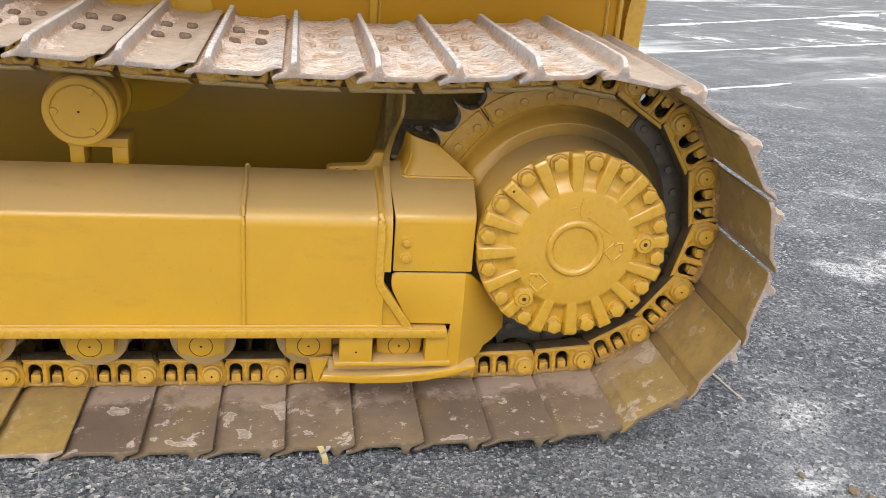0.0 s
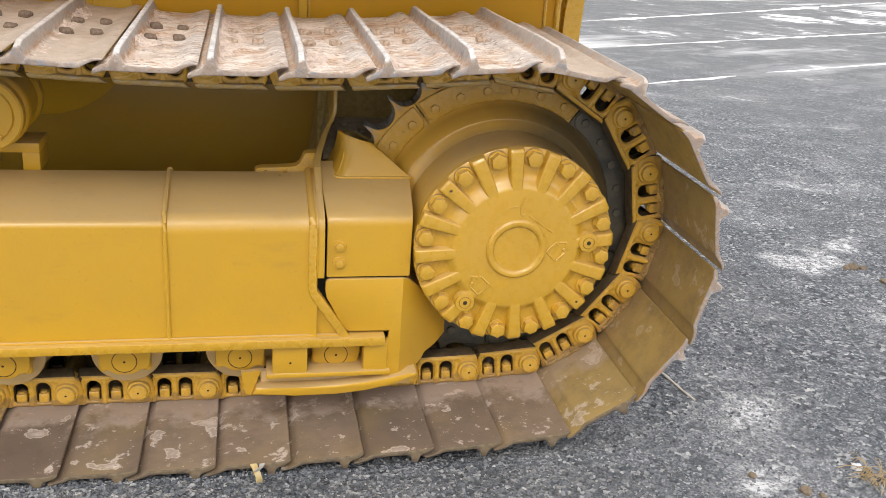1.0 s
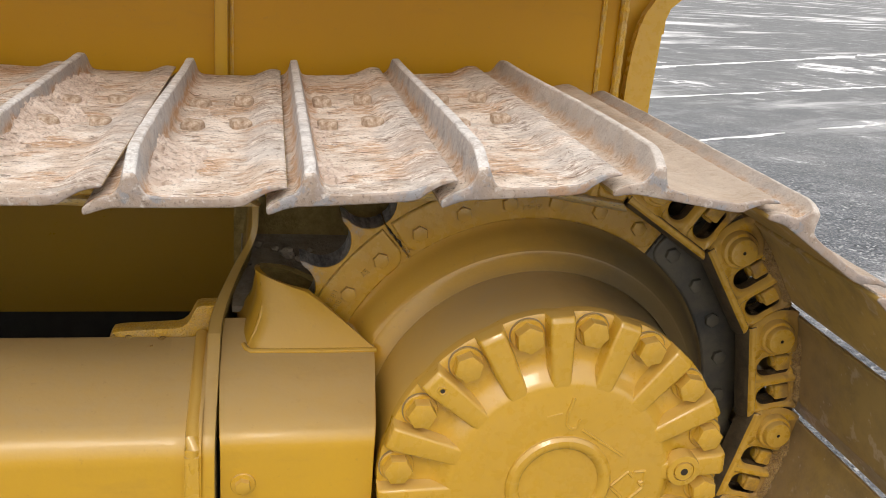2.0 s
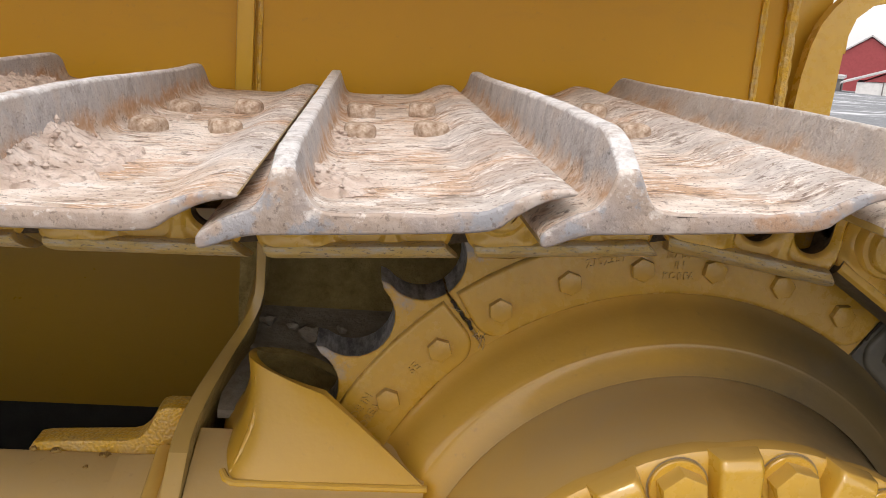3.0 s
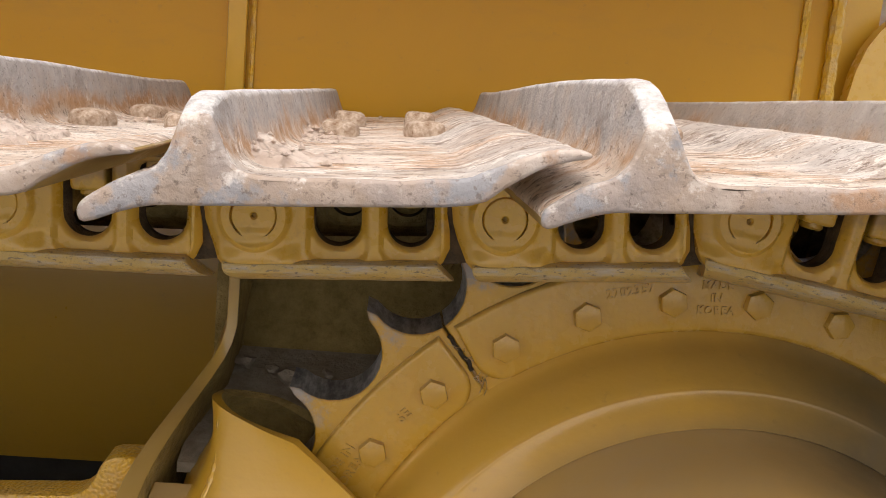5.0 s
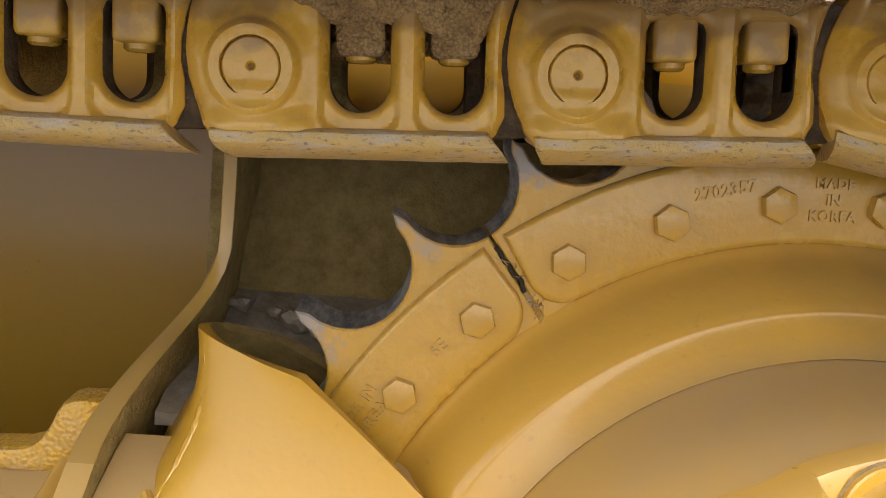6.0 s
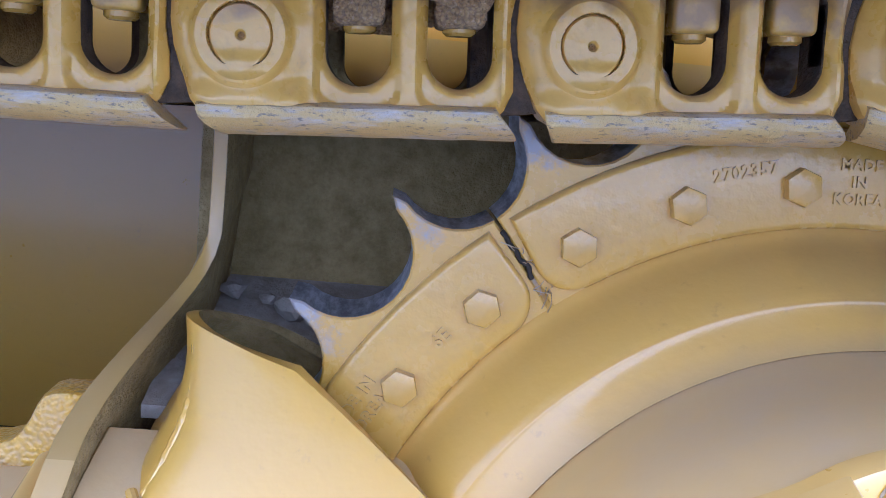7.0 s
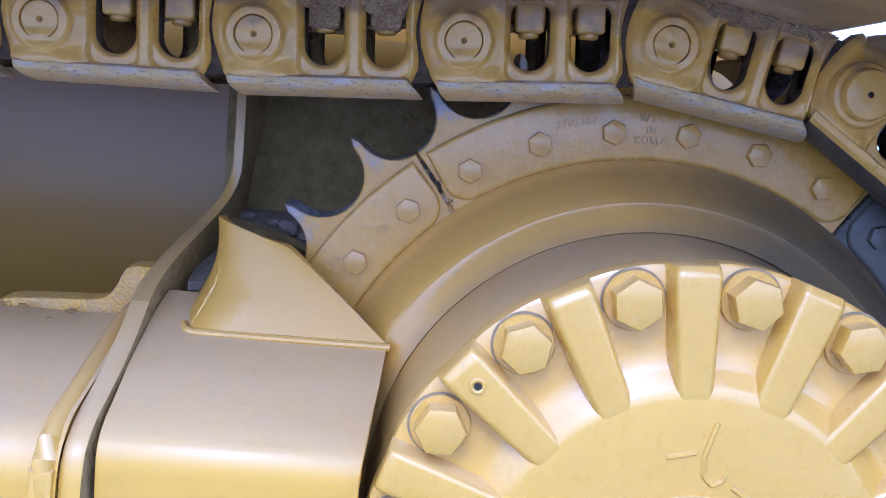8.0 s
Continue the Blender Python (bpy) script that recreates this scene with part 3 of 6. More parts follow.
def gravel_ground():
    m, n, l, b = mat("gravel_and_snow", 0.85)
    v = coords(n, l)

    def cells(scale, stops):
        vo = n.new("ShaderNodeTexVoronoi")
        vo.inputs["Scale"].default_value = scale
        l.new(v, vo.inputs["Vector"])
        sep = n.new("ShaderNodeSeparateColor")
        l.new(vo.outputs["Color"], sep.inputs[0])
        return ramp(n, l, sep.outputs[0], stops), vo.outputs["Distance"]
    coarse, d1 = cells(66, [(0.0, (0.018, 0.024, 0.034)), (0.45, (0.090, 0.106, 0.130)), (0.78, (0.26, 0.28, 0.31)), (0.97, (0.64, 0.65, 0.66))])
    small, d2 = cells(165, [(0.0, (0.036, 0.045, 0.060)), (0.5, (0.115, 0.133, 0.160)), (0.85, (0.25, 0.27, 0.30)), (1.0, (0.62, 0.63, 0.64))])
    pick = noisy(n, l, v, 9, 4, 0.6)
    col = mix(n, l, ramp(n, l, pick, [(0.40, grey(0)), (0.60, grey(1))]), coarse, small)
    far = n.new("ShaderNodeSeparateXYZ")
    l.new(v, far.inputs[0])
    # beyond a few metres the chips are trodden into even grit
    grit = ramp(n, l, maths(n, l, 'MULTIPLY', far.outputs[1], 0.10), [(0.25, grey(0)), (0.85, grey(0.85))])
    col = mix(n, l, ramp(n, l, noisy(n, l, v, 30, 5, 0.75), [(0.60, grey(0)), (0.68, grey(0.55))]), col, (0.44, 0.45, 0.46))
    col = mix(n, l, ramp(n, l, noisy(n, l, v, 22, 5, 0.75), [(0.34, grey(0.6)), (0.42, grey(0))]), col, (0.045, 0.053, 0.066))
    col = mix(n, l, grit, col, (0.145, 0.152, 0.160))
    broad = noisy(n, l, v, 0.8, 5, 0.6)
    col = mix(n, l, ramp(n, l, broad, [(0.40, grey(0)), (0.66, grey(0.25))]), col, (0.235, 0.24, 0.24))
    col = mix(n, l, ramp(n, l, noisy(n, l, v, 3.5, 5, 0.65), [(0.42, grey(0.3)), (0.56, grey(0))]), col, (0.070, 0.080, 0.098))
    # blown snow: long streaks far off, ragged crusts nearby
    turned = n.new("ShaderNodeMapping")
    turned.inputs["Rotation"].default_value = (0, 0, radians(-29))
    l.new(v, turned.inputs["Vector"])
    drawn = n.new("ShaderNodeMapping")
    drawn.inputs["Scale"].default_value = (0.16, 0.85, 1)
    l.new(turned.outputs[0], drawn.inputs["Vector"])
    streak = noisy(n, l, drawn.outputs[0], 1.0, 6, 0.60)
    crust = noisy(n, l, coords(n, l, (1.0, 1.3, 1)), 1.7, 9, 0.70)
    away = ramp(n, l, maths(n, l, 'MULTIPLY', far.outputs[1], 0.06), [(0.36, grey(0)), (0.62, grey(1))])
    s1 = maths(n, l, 'MULTIPLY', ramp(n, l, maths(n, l, 'ADD', streak, maths(n, l, 'MULTIPLY', maths(n, l, 'SUBTRACT', noisy(n, l, v, 0.12, 3, 0.5), 0.4), 0.6)), [(0.60, grey(0)), (0.72, grey(0.85))]), away)
    # drifts that have lain on in hollows
    drift = None
    for x, y, r, k in ((1.83, 1.27, 0.16, 0.26), (1.89, 1.15, 0.17, 0.26), (2.09, 1.24, 0.20, 0.26), (2.30, 1.42, 0.15, 0.25), (2.45, 1.56, 0.13, 0.23), (2.24, 1.07, 0.20, 0.12), (1.67, 0.92, 0.16, 0.12), (1.90, 0.56, 0.14, 0.12), (0.91, -0.18, 0.16, 0.10), (0.72, -0.54, 0.15, 0.11), (1.07, 0.40, 0.16, 0.12), (0.86, 0.16, 0.26, 0.05), (1.25, 0.25, 0.30, 0.06), (-0.2, -0.62, 0.25, 0.04), (2.9, 2.7, 0.5, 0.08), (9.9, 14.2, 2.6, 0.17), (11.6, 14.6, 2.4, 0.17), (13.6, 16.6, 3.2, 0.18), (7.4, 11.4, 0.9, 0.14), (5.3, 10.7, 0.9, 0.13), (8.6, 12.2, 0.9, 0.12)):
        dn = n.new("ShaderNodeVectorMath")
        dn.operation = 'DISTANCE'
        dn.inputs[1].default_value = (x, y, ground_z(x, y))
        l.new(v, dn.inputs[0])
        one = ramp(n, l, maths(n, l, 'MULTIPLY', dn.outputs["Value"], 1.0), [(r * 0.25, grey(k)), (r, grey(0))])
        drift = one if drift is None else maths(n, l, 'ADD', drift, one)
    # more snow, added unseen in the open yard to bounce light onto the links
    yard = ramp(n, l, maths(n, l, 'MULTIPLY', far.outputs[1], -0.5), [(0.50, grey(0)), (0.85, grey(0.13))])
    drift = maths(n, l, 'ADD', drift, yard)
    s2 = ramp(n, l, maths(n, l, 'ADD', crust, drift), [(0.63, grey(0)), (0.72, grey(1))])
    dusting = ramp(n, l, maths(n, l, 'ADD', crust, maths(n, l, 'MULTIPLY', drift, 0.8)), [(0.50, grey(0)), (0.66, grey(0.34))])
    broken = ramp(n, l, maths(n, l, 'ADD', noisy(n, l, v, 30, 8, 0.80), maths(n, l, 'MULTIPLY', grit, 0.25)), [(0.47, grey(0.02)), (0.57, grey(1))])
    snow = maths(n, l, 'ADD', maths(n, l, 'MULTIPLY', maths(n, l, 'ADD', s1, s2), broken), maths(n, l, 'MULTIPLY', dusting, ramp(n, l, noisy(n, l, v, 130, 3, 0.7), [(0.42, grey(0)), (0.6, grey(1))])))
    col = mix(n, l, snow, col, (0.74, 0.75, 0.78))
    l.new(col, b.inputs["Base Color"])
    relief(n, l, b, maths(n, l, 'MULTIPLY', maths(n, l, 'ADD', maths(n, l, 'MULTIPLY', d1, 0.8), maths(n, l, 'MULTIPLY', d2, 0.5)), maths(n, l, 'SUBTRACT', 1.0, grit)), 1.0, 0.015)
    return m


def stone_mat():
    m, n, l, b = mat("crushed_stone", 0.8)
    g = n.new("ShaderNodeNewGeometry")
    l.new(ramp(n, l, g.outputs["Random Per Island"], [(0.0, (0.060, 0.070, 0.084)), (0.5, (0.150, 0.168, 0.192)), (0.85, (0.25, 0.265, 0.285)), (1.0, (0.45, 0.46, 0.47))]), b.inputs["Base Color"])
    relief(n, l, b, noisy(n, l, coords(n, l), 200, 3, 0.6), 0.4, 0.003)
    return m


GRAVEL, STONE = gravel_ground(), stone_mat()


# ---- mesh helpers ----
def finish(bm, angle=0.55):
    bmesh.ops.recalc_face_normals(bm, faces=bm.faces)
    for f in bm.faces:
        f.smooth = True
    for e in bm.edges:
        e.smooth = len(e.link_faces) == 2 and e.calc_face_angle(0) < angle
    return bm


def to_mesh(name, bm, materials):
    finish(bm)
    me = bpy.data.meshes.new(name)
    bm.to_mesh(me)
    bm.free()
    for m in materials if isinstance(materials, (list, tuple)) else [materials]:
        me.materials.append(m)
    return me


def part(name, bm, material, parent=None, label="", at=None):
    ob = new(name, bm if isinstance(bm, bpy.types.Mesh) else to_mesh(name, bm, material))
    if parent:
        ob.parent = parent
    if at is not None:
        ob.matrix_local = at
    return tagged(ob, label)


def thing(name, label, category, at=(0, 0, 0), group=""):
    ob = new(name)
    ob.location = at
    ob.empty_display_size = 0.1
    return tagged(ob, label, category, group)


def box(x0, x1, y0, y1, z0, z1, bevel=0.0, bm=None, seg=2):
    bm = bm or bmesh.new()
    geo = bmesh.ops.create_cube(bm, size=1)["verts"]
    for v in geo:
        v.co = Vector(((x0 + x1) / 2 + v.co.x * (x1 - x0), (y0 + y1) / 2 + v.co.y * (y1 - y0), (z0 + z1) / 2 + v.co.z * (z1 - z0)))
    if bevel:
        edges = list({e for v in geo for e in v.link_edges})
        bmesh.ops.bevel(bm, geom=edges, offset=bevel, segments=seg, profile=0.5, affect='EDGES')
    return bm


def prism(loop, lo, hi, place, holes=(), bevel=0.0, seg=2):
    """Extrude a flat outline (with holes) between lo and hi; place(u, v, w) gives the point in space. The lo side may be rounded."""
    bm = bmesh.new()
    rims = []
    for ring in (loop, *holes):
        vs = [bm.verts.new(place(u, v, lo)) for u, v in ring]
        rims += [bm.edges.new((vs[i], vs[(i + 1) % len(vs)])) for i in range(len(vs))]
    if holes:
        bmesh.ops.triangle_fill(bm, use_beauty=True, edges=rims)
    else:
        bm.faces.new([e.verts[0] for e in rims])
    back = bmesh.ops.extrude_face_region(bm, geom=list(bm.faces))
    shift = Vector(place(0, 0, hi)) - Vector(place(0, 0, lo))
    for g in back["geom"]:
        if isinstance(g, bmesh.types.BMVert):
            g.co += shift
    if bevel:
        front = [e for e in bm.edges if len(e.link_faces) == 2 and e.calc_face_angle(0) > 0.9 and all((Vector(v.co) - Vector(place(0, 0, lo))).dot(shift) < 1e-9 * 1e3 for v in e.verts)]
        bmesh.ops.bevel(bm, geom=front, offset=bevel, segments=seg, profile=0.5, affect='EDGES', clamp_overlap=True)
    return bm


def xz(u, v, w):
    return (u, w, v)


def yz(u, v, w):
    return (w, u, v)


def revolve(profile, seg=64, a0=0.0, a1=360.0, centre=(0, 0, 0)):
    """Turn a line of (radius, y) about the y axis."""
    bm = bmesh.new()
    full = abs(a1 - a0) > 359.9
    n = seg if full else seg + 1
    rings = []
    for i in range(n):
        a = radians(a0 + (a1 - a0) * i / seg)
        rings.append([bm.verts.new((centre[0] + r * math.cos(a), centre[1] + y, centre[2] + r * math.sin(a))) for r, y in profile])
    for i in range(seg):
        p, q = rings[i], rings[(i + 1) % n]
        for j in range(len(profile) - 1):
            bm.faces.new((p[j], p[j + 1], q[j + 1], q[j]))
    bmesh.ops.remove_doubles(bm, verts=bm.verts, dist=1e-6)
    return bm


def arc(cx, cz, r, a0, a1, n):
    return [(cx + r * math.cos(radians(a0 + (a1 - a0) * i / n)), cz + r * math.sin(radians(a0 + (a1 - a0) * i / n))) for i in range(n + 1)]


def hex_head(r, h, washer=0.0, turn=0.0, thick=0.004):
    """A hexagon bolt head that looks along -y, its seat at y = 0."""
    bm = prism([(r * math.cos(radians(60 * k + turn)), r * math.sin(radians(60 * k + turn))) for k in range(6)], -h - (thick if washer else 0), 0, xz, bevel=r * 0.13)
    if washer:
        w = revolve([(washer, 0), (washer, -thick * 0.8), (washer * 0.96, -thick), (0.0, -thick)], 28)
        me = bpy.data.meshes.new("w")
        w.to_mesh(me)
        w.free()
        bm.from_mesh(me)
        bpy.data.meshes.remove(me)
    return bm


def tube(points, r, seg=8, wobble=0.0):
    """A bead along points."""
    bm = bmesh.new()
    pts = [Vector(p) for p in points]
    rings = []
    for i, p in enumerate(pts):
        d = (pts[min(i + 1, len(pts) - 1)] - pts[max(i - 1, 0)]).normalized()
        a = d.cross(Vector((0.3, 0.5, 0.8))).normalized()
        c = d.cross(a)
        k = r * (1 + wobble * math.sin(i * 2.1) + wobble * random.uniform(-0.5, 0.5))
        rings.append([bm.verts.new(p + (a * math.cos(2 * math.pi * j / seg) + c * math.sin(2 * math.pi * j / seg)) * k) for j in range(seg)])
    for p, q in zip(rings, rings[1:]):
        for j in range(seg):
            bm.faces.new((p[j], p[(j + 1) % seg], q[(j + 1) % seg], q[j]))
    bm.faces.new(rings[0])
    bm.faces.new(rings[-1])
    return bm


def steps(a, b, n):
    a, b = Vector(a), Vector(b)
    return [a.lerp(b, i / n) for i in range(n + 1)]


def lettering(name, text, size, depth, material, parent, m):
    """Raised letters that look along -y, upright along z, at the pose m."""
    cu = bpy.data.curves.new(name, 'FONT')
    cu.body, cu.size, cu.extrude, cu.align_x, cu.align_y = text, size, depth, 'CENTER', 'CENTER'
    cu.space_line, cu.offset, cu.space_character = 1.15, 0.0004, 1.08
    cu.resolution_u = 2
    tmp = bpy.data.objects.new(name, cu)
    scene.collection.objects.link(tmp)
    me = bpy.data.meshes.new_from_object(tmp.evaluated_get(bpy.context.evaluated_depsgraph_get()))
    bpy.data.objects.remove(tmp)
    me.materials.append(material)
    me.transform(pose(0, 0, 0, 90, 0, 0))
    return part(name, me, material, parent, "raised cast lettering", m)


# ---- ground ----
def build_ground():
    bm = bmesh.new()
    xs = [-400, -120, -40, -12, -5, -2.5, -1.5, -0.75, 0, 0.75, 1.5, 2.5, 4, 7, 12, 25, 50, 120, 400]
    ys = [-300, -80, -25, -8, -4, -2, -1, -0.5, 0, 0.5, 1, 2, 4, 7, 12, 20, 40, 80, 160, 420]
    grid = [[bm.verts.new((x, y, ground_z(x, y) + (0.004 * noise.noise(Vector((x, y, 0)) * 0.7) if y > 1.5 else 0))) for x in xs] for y in ys]
    for a, b in zip(grid, grid[1:]):
        for i in range(len(xs) - 1):
            bm.faces.new((a[i], a[i + 1], b[i + 1], b[i]))
    tagged(part("ground", bm, GRAVEL), "grey gravel yard with thin blown snow", "ground", kind="structure")


build_ground()


def build_stones():
    """Loose crushed stone along the track."""
    rng = random.Random(5)
    verts, faces = [], []
    shapes = []
    for _ in range(10):
        b = bmesh.new()
        bmesh.ops.create_icosphere(b, subdivisions=1, radius=1)
        for v in b.verts:
            v.co = Vector(v.co) * rng.uniform(0.7, 1.15)
            v.co.z *= 0.7
        b.verts.index_update()
        shapes.append(([v.co.copy() for v in b.verts], [[v.index for v in f.verts] for f in b.faces]))
        b.free()
    for _ in range(12000):
        near = rng.random() < 0.75
        x = rng.uniform(-1.7, 1.3) if near else rng.uniform(0.3, 3.2)
        y = rng.uniform(-0.85, -0.22) if near and x < 0.45 else rng.uniform(-0.75, 1.6)
        if x < 0.45 and y > -0.2:
            continue
        r = 0.0028 + (0.0055 if near else 0.004) * rng.random() ** 2.5
        co, fs = rng.choice(shapes)
        m = pose(x, y, ground_z(x, y) + r * 0.25, rng.uniform(0, 360), rng.uniform(0, 40), rng.uniform(0, 360)) @ Matrix.Scale(r, 4)
        k = len(verts)
        verts += [m @ c for c in co]
        faces += [[i + k for i in f] for f in fs]
    me = bpy.data.meshes.new("gravel_stones")
    me.from_pydata(verts, [], faces)
    me.materials.append(STONE)
    tagged(new("gravel_stones", me), "loose crushed grey stone chips lying on the yard", "gravel", kind="stuff")


build_stones()


def snow_ridge(x0, y0, x1, y1, w):
    """A thin line of snow left along a tyre rut."""
    bm = bmesh.new()
    prev = None
    d = Vector((x1 - x0, y1 - y0, 0))
    side = Vector((-d.y, d.x, 0)).normalized()
    m = 90
    for i in range(m + 1):
        t = i / m
        p = Vector((x0, y0, 0)) + d * t + side * 0.05 * noise.noise(Vector((t * 3, x0, y0)))
        k = w * max(0.0, 0.6 + 0.9 * noise.noise(Vector((t * d.length * 1.3, y0, 1))) + 0.7 * noise.noise(Vector((t * d.length * 6, y0, 4)))) * min(1, 6 * t, 6 * (1 - t)) + 0.001
        row = []
        for a, h in ((-1, -0.004), (-0.5, 0.004), (0.3, 0.005), (1, -0.004)):
            q = p + side * k * a
            row.append(bm.verts.new((q.x, q.y, ground_z(q.x, q.y) + 0.006 + h)))
        if prev:
            for j in range(3):
                bm.faces.new((prev[j], prev[j + 1], row[j + 1], row[j]))
        prev = row
    tagged(part("snow_ridge", bm, SNOW), "thin line of snow along a tyre rut", "snow", "snow lines on the yard")


for ridge in ((3.25, 6.15, 4.62, 6.84, 0.05), (5.2, 7.17, 9.2, 9.15, 0.055), (3.3, 8.54, 10.8, 12.48, 0.08), (4.4, 11.66, 8.6, 14.64, 0.10), (8.4, 14.5, 16.6, 20.6, 0.15)):
    snow_ridge(*ridge)

# ---- track ----
PIN_R, STEP, FIRST = 0.491, 23.86, 93.3
SAG = (0.0, -0.001, -0.003, -0.007, -0.006, -0.006, -0.006, -0.001, 0.003)
WRAP = [((PIN_R + d) * math.cos(radians(FIRST - STEP * k)), AXLE + (PIN_R + d) * math.sin(radians(FIRST - STEP * k))) for k, d in enumerate(SAG)]
TOP = []
for k in range(11, 0, -1):
    x = WRAP[0][0] - 0.2078 * k
    TOP.append((x, (0.003 if k == 1 else 0.0) + 1.146 + 0.031 * ((x + 0.76) / 0.73) ** 2 if x > -1.44 else 1.172 - 0.012 * ((x + 1.44) / 0.6) ** 2))
LOW = []
for k in range(1, 12):
    x = WRAP[-1][0] - 0.2027 * k
    LOW.append((x, max(0.174, WRAP[-1][1] - 0.0072 * k)))
PINS = TOP + WRAP + LOW
CHAIN_Y = 0.125

track = thing("crawler_track", "steel crawler track with wide single-bar shoes, worn and rusty outside", "crawler track")


def inside(p, ring):
    hit = False
    for (ax, ay), (bx, by) in zip(ring, ring[1:] + ring[:1]):
        if (ay > p[1]) != (by > p[1]) and p[0] < (bx - ax) * (p[1] - ay) / (by - ay) + ax:
            hit = not hit
    return hit


def gap_to(p, ring):
    """Distance from p to the nearest side of a closed line."""
    best = 9.0
    for (ax, ay), (bx, by) in zip(ring, ring[1:] + ring[:1]):
        dx, dy = bx - ax, by - ay
        t = max(0.0, min(1.0, ((p[0] - ax) * dx + (p[1] - ay) * dy) / (dx * dx + dy * dy)))
        best = min(best, math.hypot(p[0] - ax - t * dx, p[1] - ay - t * dy))
    return best


def ease(a, b, v):
    t = max(0.0, min(1.0, (v - a) / (b - a)))
    return t * t * (3 - 2 * t)


def sub_line(ring, step):
    out = []
    for (ax, ay), (bx, by) in zip(ring, ring[1:] + ring[:1]):
        m = max(1, round(math.hypot(bx - ax, by - ay) / step))
        out += [(ax + (bx - ax) * k / m, ay + (by - ay) * k / m) for k in range(m)]
    return out


def link_mesh():
    """Forged link: a round boss that melts into a scooped body with two slots."""
    loop = [(-0.036, 0.0515), (-0.0405, 0.038), (-0.0430, 0.024), (-0.0440, 0.010), (-0.0425, -0.006), (-0.0385, -0.020), (-0.0345, -0.030), (-0.0315, -0.038), (-0.026, -0.0445), (-0.018, -0.049), (-0.008, -0.050), (0.150, -0.048),
            (0.158, -0.040), (0.1635, -0.028), (0.1630, -0.012), (0.1605, 0.002), (0.1605, 0.016), (0.1635, 0.032), (0.169, 0.0515)]
    loop = sub_line(loop, 0.003)

    def slot(s0, s1):
        c, r = (s0 + s1) / 2, (s1 - s0) / 2
        lo = arc(c, -0.026 + r * 0.92, r, 180, 360, 16)
        hi = [(s1, 0.030), (s1 - 0.002, 0.035), (s1 - 0.006, 0.037), (s0 + 0.006, 0.037), (s0 + 0.002, 0.035), (s0, 0.030)]
        return sub_line(lo + hi, 0.0028)
    slots = [slot(0.048, 0.088), slot(0.110, 0.150)]

    def depth(p):
        s, h = p
        r = math.hypot(s, h)
        a = math.degrees(math.atan2(h, s))
        d = 0.0110
        # round collar that falls off softly, with a shallow seat for the pin's end
        d -= 0.0060 * (1 - ease(0.0262, 0.0318, r)) + 0.0035 * (1 - ease(0.028, 0.0430, r))
        d += 0.0090 * (1 - ease(0.0186, 0.0192, r)) * ease(-0.0165, -0.0150, h)
        # the foot stands forward towards the rail, the web under the slots is scooped
        d -= 0.0080 * (1 - ease(-0.040, -0.020, h)) * (1 - ease(0.030, 0.044, s))
        # flat-bottomed pocket round each slot
        for s0, s1 in ((0.048, 0.088), (0.110, 0.150)):
            qx, qh = abs(s - (s0 + s1) / 2) - 0.0125, abs(h - 0.012) - 0.0400
            away = math.hypot(max(qx, 0.0), max(qh, 0.0)) + min(max(qx, qh), 0.0) - 0.0125
            d += 0.0050 * (1 - ease(-0.0030, 0.0026, away)) * ease(0.034, 0.044, s)
        d -= 0.0020 * ease(0.042, 0.050, h)
        g = min(gap_to(p, q) for q in slots)
        d += 0.006 * max(0.0, 1 - g / 0.0050) ** 2.0
        d += 0.0085 * max(0.0, 1 - gap_to(p, loop) / 0.0105) ** 2
        return d + 0.0005 * noise.noise(Vector((s * 90, h * 90, 0)))
    pts = list(loop)
    rims = [range(len(loop))]
    for q in slots:
        rims.append(range(len(pts), len(pts) + len(q)))
        pts += q
    edges = [(r[i], r[(i + 1) % len(r)]) for r in rims for i in range(len(r))]
    s = -0.036
    while s < 0.172:
        h = -0.049
        while h < 0.051:
            p = (s, h)
            if math.hypot(s, h) > 0.0455 and inside(p, loop) and gap_to(p, loop) > 0.0012 and all(gap_to(p, q) > 0.0012 and not inside(p, q) for q in slots):
                pts.append(p)
            h += 0.0022
        s += 0.0022
    for r in [0.004, 0.010, 0.015, 0.0178, 0.0186, 0.0189, 0.0192, 0.0198, 0.0212] + [0.0230 + 0.0016 * k for k in range(15)]:
        m = max(6, round(2 * math.pi * r / 0.0022))
        for q in range(m):
            p = (r * math.cos(2 * math.pi * q / m), r * math.sin(2 * math.pi * q / m))
            if inside(p, loop) and gap_to(p, loop) > 0.0012 and all(gap_to(p, q2) > 0.0012 and not inside(p, q2) for q2 in slots):
                pts.append(p)
    vs2, _, tris, _, _, _ = geometry.delaunay_2d_cdt([Vector(p) for p in pts], edges, [], 0, 1e-6)
    bm = bmesh.new()
    vs = [bm.verts.new((v.x, depth((v.x, v.y)), v.y)) for v in vs2]
    for t in tris:
        c = (sum(vs2[k].x for k in t) / 3, sum(vs2[k].y for k in t) / 3)
        if inside(c, loop) and not any(inside(c, q) for q in slots):
            bm.faces.new([vs[k] for k in t])
    bmesh.ops.delete(bm, geom=[v for v in bm.verts if not v.link_faces], context='VERTS')
    wall = bmesh.ops.extrude_edge_only(bm, edges=[e for e in bm.edges if len(e.link_faces) == 1])
    for g in wall["geom"]:
        if isinstance(g, bmesh.types.BMVert):
            g.co.y = 0.044
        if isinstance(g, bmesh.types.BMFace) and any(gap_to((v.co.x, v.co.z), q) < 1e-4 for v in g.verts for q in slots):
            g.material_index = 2
